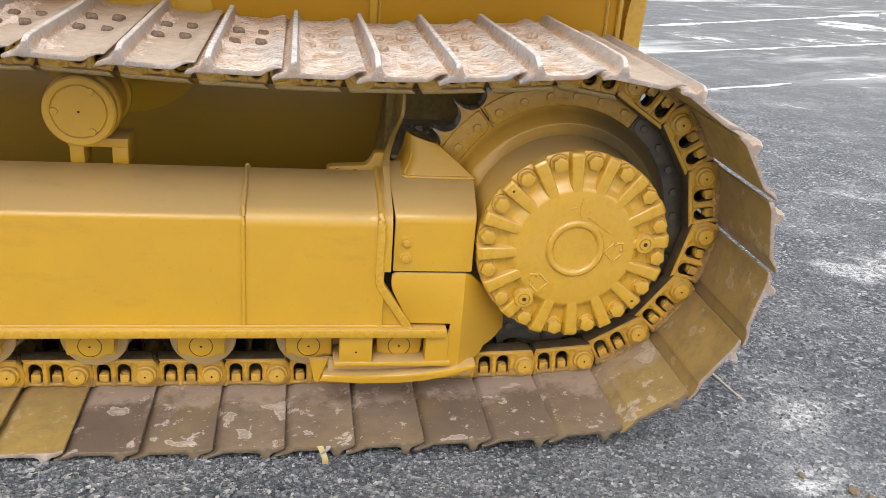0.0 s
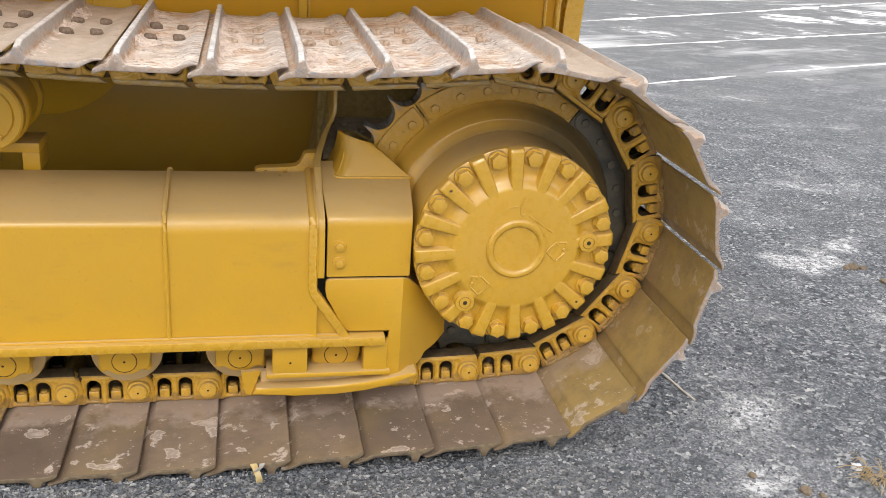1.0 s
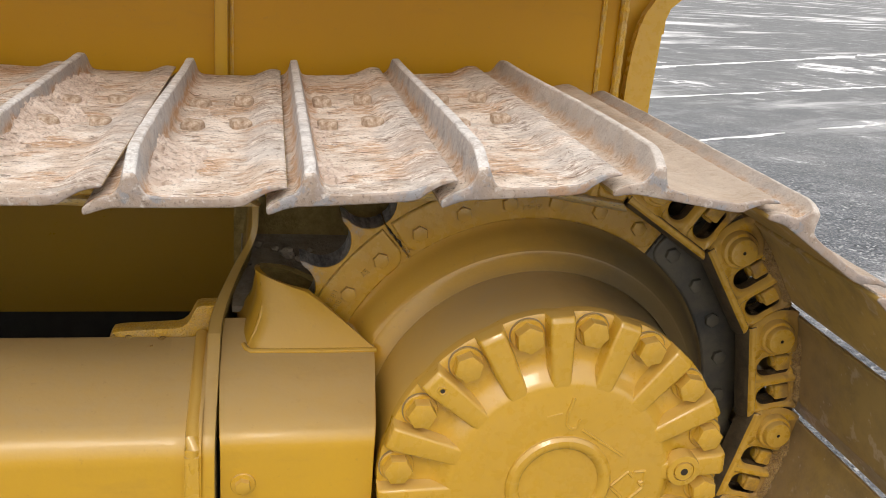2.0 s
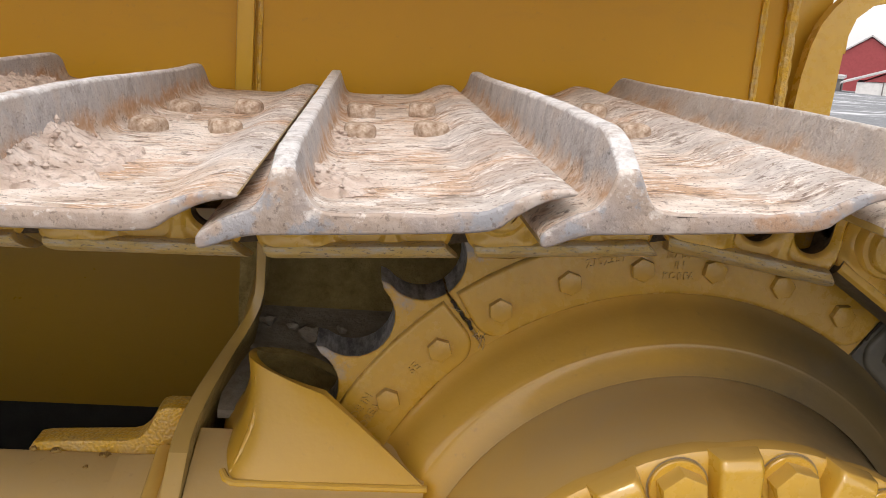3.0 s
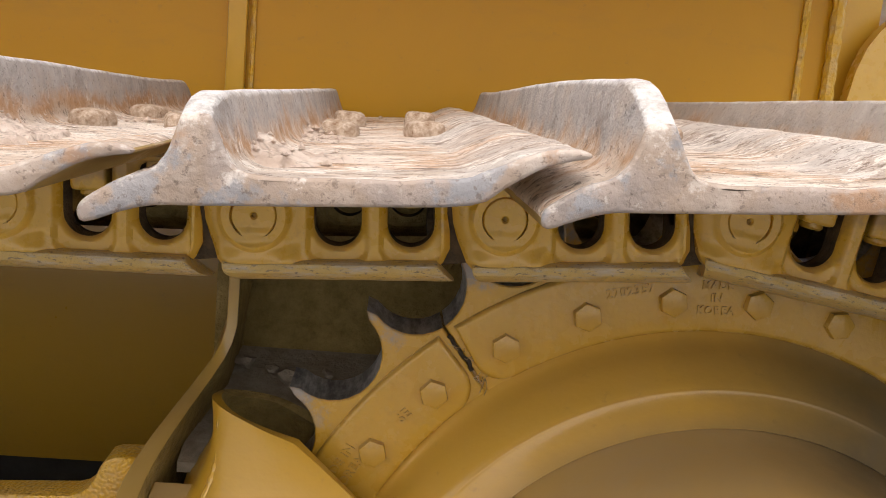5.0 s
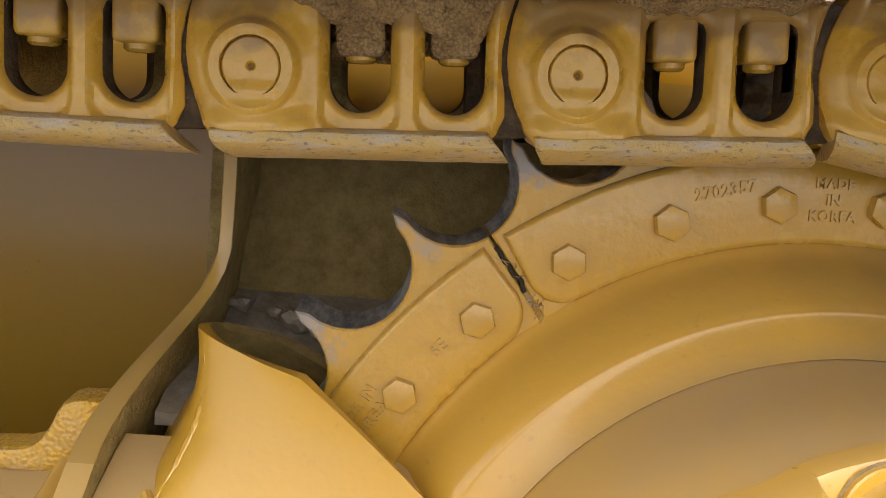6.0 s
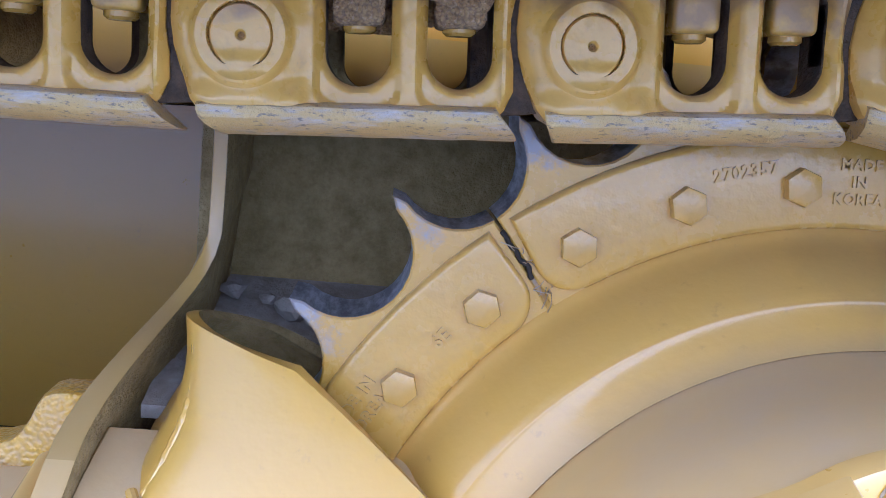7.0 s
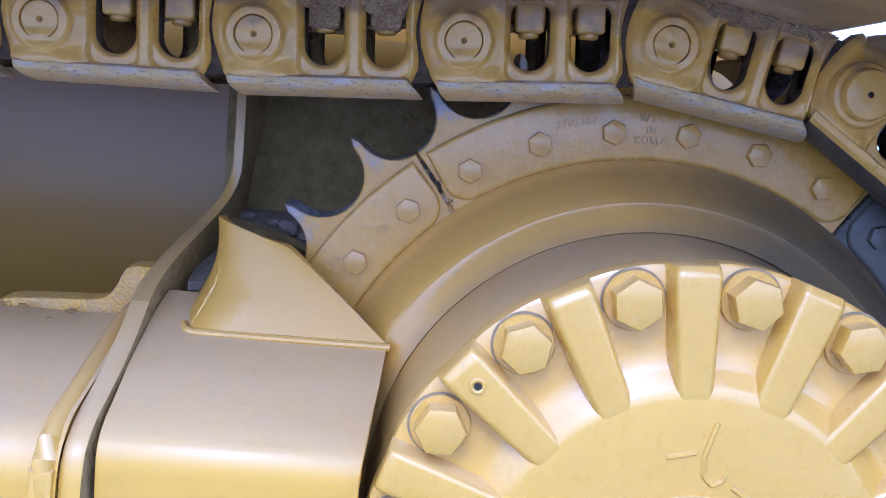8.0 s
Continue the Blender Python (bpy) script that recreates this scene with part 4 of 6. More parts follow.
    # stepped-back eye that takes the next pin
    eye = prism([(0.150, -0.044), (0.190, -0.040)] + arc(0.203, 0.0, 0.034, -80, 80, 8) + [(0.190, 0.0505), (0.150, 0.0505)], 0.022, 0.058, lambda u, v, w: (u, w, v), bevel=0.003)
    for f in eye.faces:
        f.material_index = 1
    me = bpy.data.meshes.new("t")
    eye.to_mesh(me)
    eye.free()
    bm.from_mesh(me)
    bpy.data.meshes.remove(me)
    return to_mesh("track_link", bm, [PAINT_LINK, SLOT_BROWN, SLOT_BROWN])


def packed_dirt(seed, full):
    """Dirt caked on the link under the shoe plate, between the boss and the slots."""
    off = Vector((seed * 5.3, seed * 1.7, 0))
    bm = bmesh.new()
    rows = []
    for i in range(57):
        s = 0.012 + 0.0027 * i
        t = i / 56
        hump = 0.75 + 0.4 * math.sin(5 * t + seed)
        reach = (0.010 + 0.040 * full * max(0.15, hump) + 0.007 * noise.noise(Vector((s * 50, 0, 0)) + off) + 0.002 * noise.noise(Vector((s * 220, 3, 0)) + off))
        env = ease(0.0, 0.16, t) * (1 - ease(0.86, 1.0, t))
        reach = 0.004 + (reach - 0.004) * env
        row = []
        for j in range(19):
            v = j / 18
            h = 0.0522 - reach * v
            q = Vector((s * 130, h * 130, 1)) + off
            r = math.hypot(s, h)
            bulk = (1 - v ** 3) * (0.0042 + 0.003 * noise.noise(q * 0.35)) + 0.0022 * noise.noise(q) + 0.0016 * noise.noise(q * 2.6)
            bulk *= ease(0.026, 0.036, r)
            bulk = bulk * (0.1 + 0.9 * env) - 0.0015 * (1 - env)
            row.append(bm.verts.new((s, 0.0120 - bulk * 1.6 + 0.009 * v ** 3, h)))
        rows.append(row)
    for a, b in zip(rows, rows[1:]):
        for j in range(18):
            bm.faces.new((a[j], a[j + 1], b[j + 1], b[j]))
    return to_mesh("packed_dirt", bm, CAKED)


def shoe_mesh(inner, edge, outer, tall=0.0, lip=0.0):
    """Pressed plate with a hooked front lip, one tall bar and a raised rear lip."""
    out = [(-0.030, 0.050), (-0.026, 0.056), (-0.012, 0.0645), (0.002, 0.0690), (0.0075, 0.0735), (0.0110, 0.0800), (0.0140, 0.0900), (0.0165, 0.0990), (0.0178, 0.1020), (0.0205, 0.1030),
           (0.0275, 0.1030), (0.0302, 0.1018), (0.0315, 0.0985), (0.0340, 0.0880), (0.0362, 0.0790), (0.0390, 0.0715), (0.0450, 0.0672), (0.0560, 0.0655), (0.100, 0.0648), (0.140, 0.0652),
           (0.153, 0.0690), (0.166, 0.0752), (0.178, 0.0790), (0.190, 0.0798), (0.2000, 0.0778)]
    inn = [(0.1990, 0.0752), (0.190, 0.0738), (0.177, 0.0700), (0.161, 0.0612), (0.146, 0.0535), (0.100, 0.0522), (0.020, 0.0522), (0.002, 0.0520), (-0.012, 0.0490), (-0.027, 0.0445)]
    base = out + inn
    cnt, no = len(base), len(out)
    loop, side = [], []
    for i in range(cnt):
        p0, p1, p2, p3 = (Vector(base[(i + d) % cnt]) for d in (-1, 0, 1, 2))
        for t in (0.0, 0.34, 0.67):
            q = 0.5 * (2 * p1 + (p2 - p0) * t + (2 * p0 - 5 * p1 + 4 * p2 - p3) * t * t + (3 * p1 - p0 - 3 * p2 + p3) * t ** 3)
            loop.append(q)
            side.append(1 if i >= no - 1 else 0)
    k = len(loop)
    inward = []
    for i in range(k):
        d = (loop[(i + 1) % k] - loop[i - 1]).normalized()
        inward.append(Vector((d.y, -d.x)))
    bm = bmesh.new()
    rim = 0.0026
    ends = (0.0, 0.0003, 0.0009, 0.0018, 0.0030, 0.012, 0.022, 0.034)
    ys = [-0.338 + e for e in ends] + [-0.304 + 0.01343 * j for j in range(1, 60)] + [0.537 - e for e in reversed(ends)]
    rows = []
    wear = bm.verts.layers.float.new("wear")
    for y in ys:
        e = min(y + 0.338, 0.537 - y)
        inset = rim - math.sqrt(max(0.0, rim ** 2 - max(0.0, rim - e) ** 2))
        row = []
        for i, q in enumerate(loop):
            s, h = q.x, q.y
            if side[i] == 0:
                bar = ease(0.074, 0.092, h) * (1 - ease(0.046, 0.056, s))
                drop = max(0.0, 1 - e / 0.036)
                low = (h - 0.074) * 0.40 * drop ** 2 * (1 if bar > 0 else 0)
                flat = 0.0016 * noise.noise(Vector((s * 26, y * 11, 7))) + 0.0011 * noise.noise(Vector((s * 80, y * 44, 1)))
                worn = 0.0012 * noise.noise(Vector((4, y * 13, 3))) - 0.0030 * max(0.0, noise.noise(Vector((9, y * 60, 5))) - 0.45)
                h += flat * (1 - bar) + worn * bar - low + bar * tall * (1 - ease(-0.15, 0.45, y)) * ease(-0.335, -0.28, y)
                s += 0.0006 * noise.noise(Vector((h * 40, y * 25, 2))) * bar
                # the rear lip is a little ragged
                s += 0.0022 * noise.noise(Vector((1, y * 30, 8))) * ease(0.185, 0.200, s)
            s += lip * ease(0.160, 0.200, q.x)
            h -= 0.4 * lip * ease(0.160, 0.200, q.x)
            room = min(inset, 0.0020)
            v = bm.verts.new((s + inward[i].x * room, y, h + inward[i].y * room))
            v[wear] = max(ease(0.0965, 0.1015, q.y), 0.75 * (1 - ease(0.002, 0.012, e)) if side[i] == 0 else 0.0, 0.7 * ease(0.188, 0.197, q.x) if side[i] == 0 else 0.0)
            row.append(v)
        rows.append(row)
    for r, (a, b) in enumerate(zip(rows, rows[1:])):
        for i in range(k):
            f = bm.faces.new((a[i], a[(i + 1) % k], b[(i + 1) % k], b[i]))
            f.material_index = 2 if r < 4 or r > len(rows) - 6 else side[i]
    for row in (rows[0], rows[-1]):
        bm.faces.new(row).material_index = 2
    bmesh.ops.triangulate(bm, faces=[f for f in bm.faces if len(f.verts) > 4])
    return to_mesh("track_shoe", bm, [outer, inner, edge])


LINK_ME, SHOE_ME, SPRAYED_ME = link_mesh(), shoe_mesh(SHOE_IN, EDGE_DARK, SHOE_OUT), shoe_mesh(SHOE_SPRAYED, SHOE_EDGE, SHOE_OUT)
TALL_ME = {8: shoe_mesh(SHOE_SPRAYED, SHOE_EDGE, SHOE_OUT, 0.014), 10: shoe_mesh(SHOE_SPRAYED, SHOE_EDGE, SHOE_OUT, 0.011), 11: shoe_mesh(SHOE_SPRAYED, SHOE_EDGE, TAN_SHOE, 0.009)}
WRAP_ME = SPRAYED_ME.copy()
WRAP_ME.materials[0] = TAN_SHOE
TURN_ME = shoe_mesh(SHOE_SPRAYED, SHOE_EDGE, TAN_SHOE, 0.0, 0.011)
FOOT_ME = shoe_mesh(SHOE_MID, EDGE_DARK, SHOE_OUT, 0.0, 0.009)


def rail_mesh():
    """Rail along the foot of a link: a face that leans back and rounds off underneath."""
    cross = [(0.014, -0.0375), (0.0045, -0.0390), (0.0022, -0.0408), (0.0018, -0.0440), (0.0030, -0.0480), (0.0075, -0.0518), (0.0150, -0.0550), (0.0260, -0.0580), (0.0370, -0.0592), (0.0470, -0.0592)]
    bm = bmesh.new()
    rows = []
    for y, h in cross:
        t = max(0.0, (-0.0405 - h) / 0.0187)
        left, right = -0.0270 + 0.012 * t ** 2.4, 0.1525 + 0.0165 * t
        cuts = [left, left + 0.0012, left + 0.004] + [left + 0.004 + (right - left - 0.008) * k / 14 for k in range(1, 14)] + [right - 0.004, right - 0.0012, right]
        row = []
        for k, u in enumerate(cuts):
            end = 0.0016 if k in (0, len(cuts) - 1) else 0.0005 if k in (1, len(cuts) - 2) else 0.0
            row.append(bm.verts.new((u, y + end + 0.0005 * noise.noise(Vector((u * 60, y * 90, h * 90))), h + 0.0004 * noise.noise(Vector((u * 110, 3, h * 60))))))
        rows.append(row)
    for a, b in zip(rows, rows[1:]):
        for k in range(len(a) - 1):
            bm.faces.new((a[k], a[k + 1], b[k + 1], b[k]))
    bm.faces.new([r[0] for r in rows])
    bm.faces.new([r[-1] for r in rows])
    return to_mesh("link_rail", bm, RAIL)


def cap_mesh():
    """End of the pin: a round face sunk in the collar, ramped up to it along the lower side, with a centre hole."""
    bm = bmesh.new()
    rings = []
    for r in (0.0, 0.0012, 0.0020, 0.0025, 0.0034, 0.006, 0.0085, 0.011, 0.0135, 0.016, 0.0174, 0.0182, 0.0187, 0.0188):
        ring = []
        for k in range(64):
            a = 2 * math.pi * k / 64
            u, h = r * math.cos(a), r * math.sin(a)
            y = 0.0012 + 0.0016 * ease(-0.0158, -0.0080, h) + 0.0002 * noise.noise(Vector((u * 150, h * 150, 4)))
            y += 0.0030 * (1 - ease(0.0016, 0.0030, r)) + (0.0022 * ease(0.0178, 0.0188, r) if h > -0.0150 else 0.0)
            ring.append(bm.verts.new((u, y, h)))
        rings.append(ring)
    for a, b in zip(rings, rings[1:]):
        for k in range(64):
            bm.faces.new((a[k], a[(k + 1) % 64], b[(k + 1) % 64], b[k]))
    bmesh.ops.remove_doubles(bm, verts=bm.verts, dist=1e-7)
    return to_mesh("pin_cap", bm, [PAINT_LINK, DIRT])


def boss_mesh():
    """End of a pin that stands proud of its collar: a stout turned stub with a rounded rim and a centre hole."""
    return to_mesh("pin_cap", revolve([(0.0345, 0.010), (0.0335, -0.0010), (0.0315, -0.0040), (0.0275, -0.0050), (0.0266, -0.0062), (0.0262, -0.0135), (0.0245, -0.0162), (0.0212, -0.0176), (0.0036, -0.0168), (0.0030, -0.0160), (0.0026, -0.0120), (0.0, -0.0120)], 40), [PAINT_LINK, HOLE])


RAIL_ME, CAP_ME, BOSS_ME = rail_mesh(), cap_mesh(), boss_mesh()
# on the lower run the rollers keep the tread of the rail dark, its front stays painted
TREAD_ME = RAIL_ME.copy()
TREAD_ME.materials.clear()
for tread in (PAINT_LINK, TREAD):
    TREAD_ME.materials.append(tread)
for p in TREAD_ME.polygons:
    p.material_index = 1 if p.center.y > 0.0065 else 0
for p in BOSS_ME.polygons:
    p.material_index = 1 if math.hypot(p.center.x, p.center.z) < 0.0030 else 0
for p in CAP_ME.polygons:
    p.material_index = 1 if math.hypot(p.center.x, p.center.z) < 0.0019 else 0
NUT_ME = to_mesh("shoe_nut", box(-0.0150, 0.0150, -0.0155, 0.0155, 0.0105, 0.047, 0.0042, seg=3), PAINT_LINK)
nb = box(-0.0160, 0.0160, -0.0165, 0.0165, 0.0090, 0.052, 0.0060, seg=5)
for v in nb.verts:
    q = v.co * 260
    v.co += Vector((noise.noise(q), noise.noise(q + Vector((7, 0, 0))), 0.6 * noise.noise(q + Vector((0, 5, 0))))) * 0.0013
NUT_CAKED_ME = to_mesh("shoe_nut", nb, CAKED)
STUD_ME = to_mesh("bolt_end", revolve([(0.0105, -0.004), (0.0105, 0.0035), (0.008, 0.0055), (0.0, 0.006)], 20), PAINT_CAST)
STUD_ME.transform(pose(0, 0, 0.0105, -90, 0, 0))
BUSH_ME = to_mesh("bushing", revolve([(0.030, 0.03), (0.030, 0.22)], 20), GRIME)
hb = box(-0.0165, 0.0165, -0.0165, 0.0165, -0.004, 0.0165, 0.0085, seg=4)
for v in hb.verts:
    v.co += Vector((noise.noise(v.co * 70), noise.noise(v.co * 70 + Vector((5, 0, 0))), noise.noise(v.co * 70 + Vector((0, 9, 0))))) * 0.0016
HEAD_ME = to_mesh("shoe_bolt", hb, BOLT_CLAY)
BARE_HEAD_ME = HEAD_ME.copy()
BARE_HEAD_ME.materials[0] = BOLT_BARE
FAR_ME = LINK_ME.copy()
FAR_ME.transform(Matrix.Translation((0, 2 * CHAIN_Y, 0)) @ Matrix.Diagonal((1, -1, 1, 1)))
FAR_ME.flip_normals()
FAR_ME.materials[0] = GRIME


def clay_mesh(seed, full, near=False):
    """Dried clay banked against the bar of a shoe, lumpy and broken off in slabs."""
    off = Vector((seed * 13.7, seed * 3.1, 0))
    bm = bmesh.new()
    rows = []
    ys = [-0.325 + 0.0062 * k for k in range(137)]
    ss = [0.0335 + 0.0036 * j for j in range(28)]
    for y in ys:
        p = Vector((0, y * 6, 0)) + off
        heap = max(0.0, 0.30 + full * 0.5 + 0.95 * noise.noise(p) + 0.3 * noise.noise(p * 4)) * (0.45 + 0.55 * min(1, max(0, (y + 0.33) / 0.22))) * ease(-0.325, -0.27, y) * (1 - ease(0.44, 0.515, y)) * (1 - 0.93 * ease(-0.13, -0.03, y) if near else 1.0)
        row = []
        for j, s in enumerate(ss):
            q = Vector((s * 55, y * 55, 2)) + off
            reach = 0.020 + 0.055 * heap + 0.016 * noise.noise(Vector((3, y * 40, 0)) + off) + 0.006 * noise.noise(Vector((3, y * 130, 0)) + off)
            t = (s - 0.0335) / max(0.008, reach)
            slab = 0.0068 if t < 0.93 else 0.0
            bank = 0.024 * heap * max(0.0, 1 - t * 1.25) ** 2
            lumps = (0.0042 * noise.noise(q) + 0.0028 * noise.noise(q * 2.7) + 0.0016 * noise.noise(q * 6.5)) * min(1, heap * 2.2 + 0.15)
            h = 0.0605 + (bank + lumps + slab * min(1.0, heap * 1.8 + 0.1) if t < 1.0 else -0.002)
            row.append(bm.verts.new((s, y, h)))
        rows.append(row)
    for a, b in zip(rows, rows[1:]):
        for j in range(len(ss) - 1):
            bm.faces.new((a[j], a[j + 1], b[j + 1], b[j]))
    # crumbs broken off the bank
    crumb = random.Random(seed)
    for _ in range(260):
        i, j = crumb.randrange(3, len(rows) - 3), min(len(ss) - 2, int(abs(crumb.gauss(0, 6.5))))
        at = rows[i][j].co
        if at.z < 0.0662 and crumb.random() < 0.75:
            continue
        r = 0.0012 + 0.0030 * crumb.random() ** 2
        c = Vector((at.x + crumb.uniform(-0.002, 0.002), at.y + crumb.uniform(-0.003, 0.003), max(at.z, 0.0650) + 0.2 * r))
        tips = [bm.verts.new(c + Vector(d) * r * crumb.uniform(0.7, 1.25)) for d in ((1, 0, 0.1), (0.2, 1, 0), (-1, 0.1, 0), (0, -1, 0.2), (0.1, 0, 0.9), (0, 0, -0.8))]
        for p, q in ((0, 1), (1, 2), (2, 3), (3, 0)):
            bm.faces.new((tips[p], tips[q], tips[4]))
            bm.faces.new((tips[q], tips[p], tips[5]))
    return to_mesh("clay", bm, CLAY)


CLAYS = [clay_mesh(1, 0.5), clay_mesh(3, 0.2), clay_mesh(5, 0.0), clay_mesh(7, -0.15), clay_mesh(2, 1.15, True)]
DIRTS = [packed_dirt(1, 0.05), packed_dirt(2, 0.16), packed_dirt(3, 0.60), packed_dirt(6, 0.50)]
rng = random.Random(3)
for i in range(len(PINS) - 1):
    (x0, z0), (x1, z1) = PINS[i], PINS[i + 1]
    a = math.degrees(math.atan2(z1 - z0, x1 - x0))
    m = pose(x0, 0, z0, 0, -a, 0)
    link = part("track_link", LINK_ME, None, track, at=m)
    part("link_rail", TREAD_ME if i >= 12 else RAIL_ME, None, link, "rail with a dark tread" if i >= 12 else "worn rail with paint rubbed off")
    part("pin_cap", BOSS_ME if i >= 12 else CAP_ME, None, link)
    for s in (0.068, 0.130):
        part("shoe_nut", NUT_CAKED_ME if i == 9 else NUT_ME, None, link, "nut caked with dry dirt" if i == 9 else "", at=pose(s, 0.036, 0))
        part("bolt_end", STUD_ME, None, link, at=pose(s, 0.036, 0))
    part("bushing", BUSH_ME, None, link)
    if 6 <= i <= 17:
        part("packed_dirt", DIRTS[{8: 1, 9: 2, 10: 0}.get(i, i % 2)], None, link, "brown dirt caked under the shoe plate")
    if i in (8, 9, 10):
        part("packed_dirt", DIRTS[3], None, link, "ragged dirt hanging behind the nuts", at=pose(0.004, 0.046, -0.012 if i == 9 else 0.006))
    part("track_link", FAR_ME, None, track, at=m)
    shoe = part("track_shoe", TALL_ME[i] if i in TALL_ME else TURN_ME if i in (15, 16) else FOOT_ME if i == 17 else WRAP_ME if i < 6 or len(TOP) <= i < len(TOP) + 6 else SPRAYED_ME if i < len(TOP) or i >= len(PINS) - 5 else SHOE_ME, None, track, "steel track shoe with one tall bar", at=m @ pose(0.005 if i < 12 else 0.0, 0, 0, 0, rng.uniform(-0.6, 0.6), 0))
    if i < 11:
        part("clay", CLAYS[{8: 4, 9: 2, 10: 3}.get(i, (2, 1, 3, 0)[i % 4])], None, shoe, "dried pale clay against the bar")
    for s, y in ((0.064, 0.03), (0.136, 0.045), (0.064, 0.205), (0.136, 0.22)):
        part("shoe_bolt", BARE_HEAD_ME if i < 7 else HEAD_ME, None, shoe, "dark brown bolt head" if i < 7 else "", at=pose(s, y, 0.0648 - rng.choice((0.0, 0.003, 0.006)), 0, 0, rng.uniform(-25, 25)))

# ---- drive sprocket ----
sprocket = thing("drive_sprocket", "yellow bolted sprocket ring with scuffed steel teeth on a dished hub", "sprocket", (0, 0, AXLE))
SEGS = [127.5 - 72 * k for k in range(5)]


def tooth_plate(a_hi):
    """A ring segment with six gullets, from a_hi clockwise over 72 degrees, gullet centres on its ends."""
    r_in, r_g, g = 0.352, 0.4945, 0.0472
    loop = []
    a_lo = a_hi - 72
    for k in range(7):
        c = a_hi - 12 * k
        cx, cz = r_g * math.cos(radians(c)), r_g * math.sin(radians(c))
        f0, f1 = c + 93, c + 267
        if k == 0:
            f0 = c + 181.5
        if k == 6:
            f1 = c + 178.5
        pts = arc(cx, cz, g, f0, f1, 7 if k in (0, 6) else 14)
        loop += pts
        if k < 6:
            loop.append((0.5035 * math.cos(radians(c - 6)), 0.5035 * math.sin(radians(c - 6))))
    ring = []
    for x, z in loop:
        ring.append((x, z))
    ring += [(r_in * math.cos(radians(a_lo + 0.25 + (71.5) * i / 18)), r_in * math.sin(radians(a_lo + 0.25 + 71.5 * i / 18))) for i in range(19)]
    bm = prism(ring, 0.0955, 0.158, xz, bevel=0.0015, seg=1)
    for f in bm.faces:
        c = f.calc_center_median()
        if math.hypot(c.x, c.z) > 0.44 and abs(f.normal.y) < 0.5:
            f.material_index = 1
    return bm


def pad(a_hi):
    a0, a1 = a_hi - 71.2, a_hi - 0.8
    ri, ro, rc = 0.371, 0.443, 0.028
    d = math.degrees(rc / 0.40)
    loop = [(ro * math.cos(radians(a0 + 0.3 + (a1 - a0 - 0.6) * i / 28)), ro * math.sin(radians(a0 + 0.3 + (a1 - a0 - 0.6) * i / 28))) for i in range(29)]

    def corner(a, s):
        out = []
        for k in range(9):
            t = radians(90 * k / 8)
            out.append((a + s * d * (1 - math.cos(t)) , ri + rc * (1 - math.sin(t))))
        return out
    c1 = corner(a1, -1)
    c0 = corner(a0, 1)[::-1]
    inner = c1 + [(a1 - d + (a0 + d - a1 + d) * i / 24, ri) for i in range(1, 24)] + c0
    loop += [(r * math.cos(radians(a)), r * math.sin(radians(a))) for a, r in inner]
    return prism(loop, 0.0885, 0.104, xz, bevel=0.0050, seg=4)


SB_ME = to_mesh("segment_bolt", hex_head(0.0142, 0.0085, 0.0, 8), PAINT_CAST)
SBD_ME = to_mesh("segment_bolt", hex_head(0.0142, 0.0085, 0.0, 8), GREASE_SHADE)
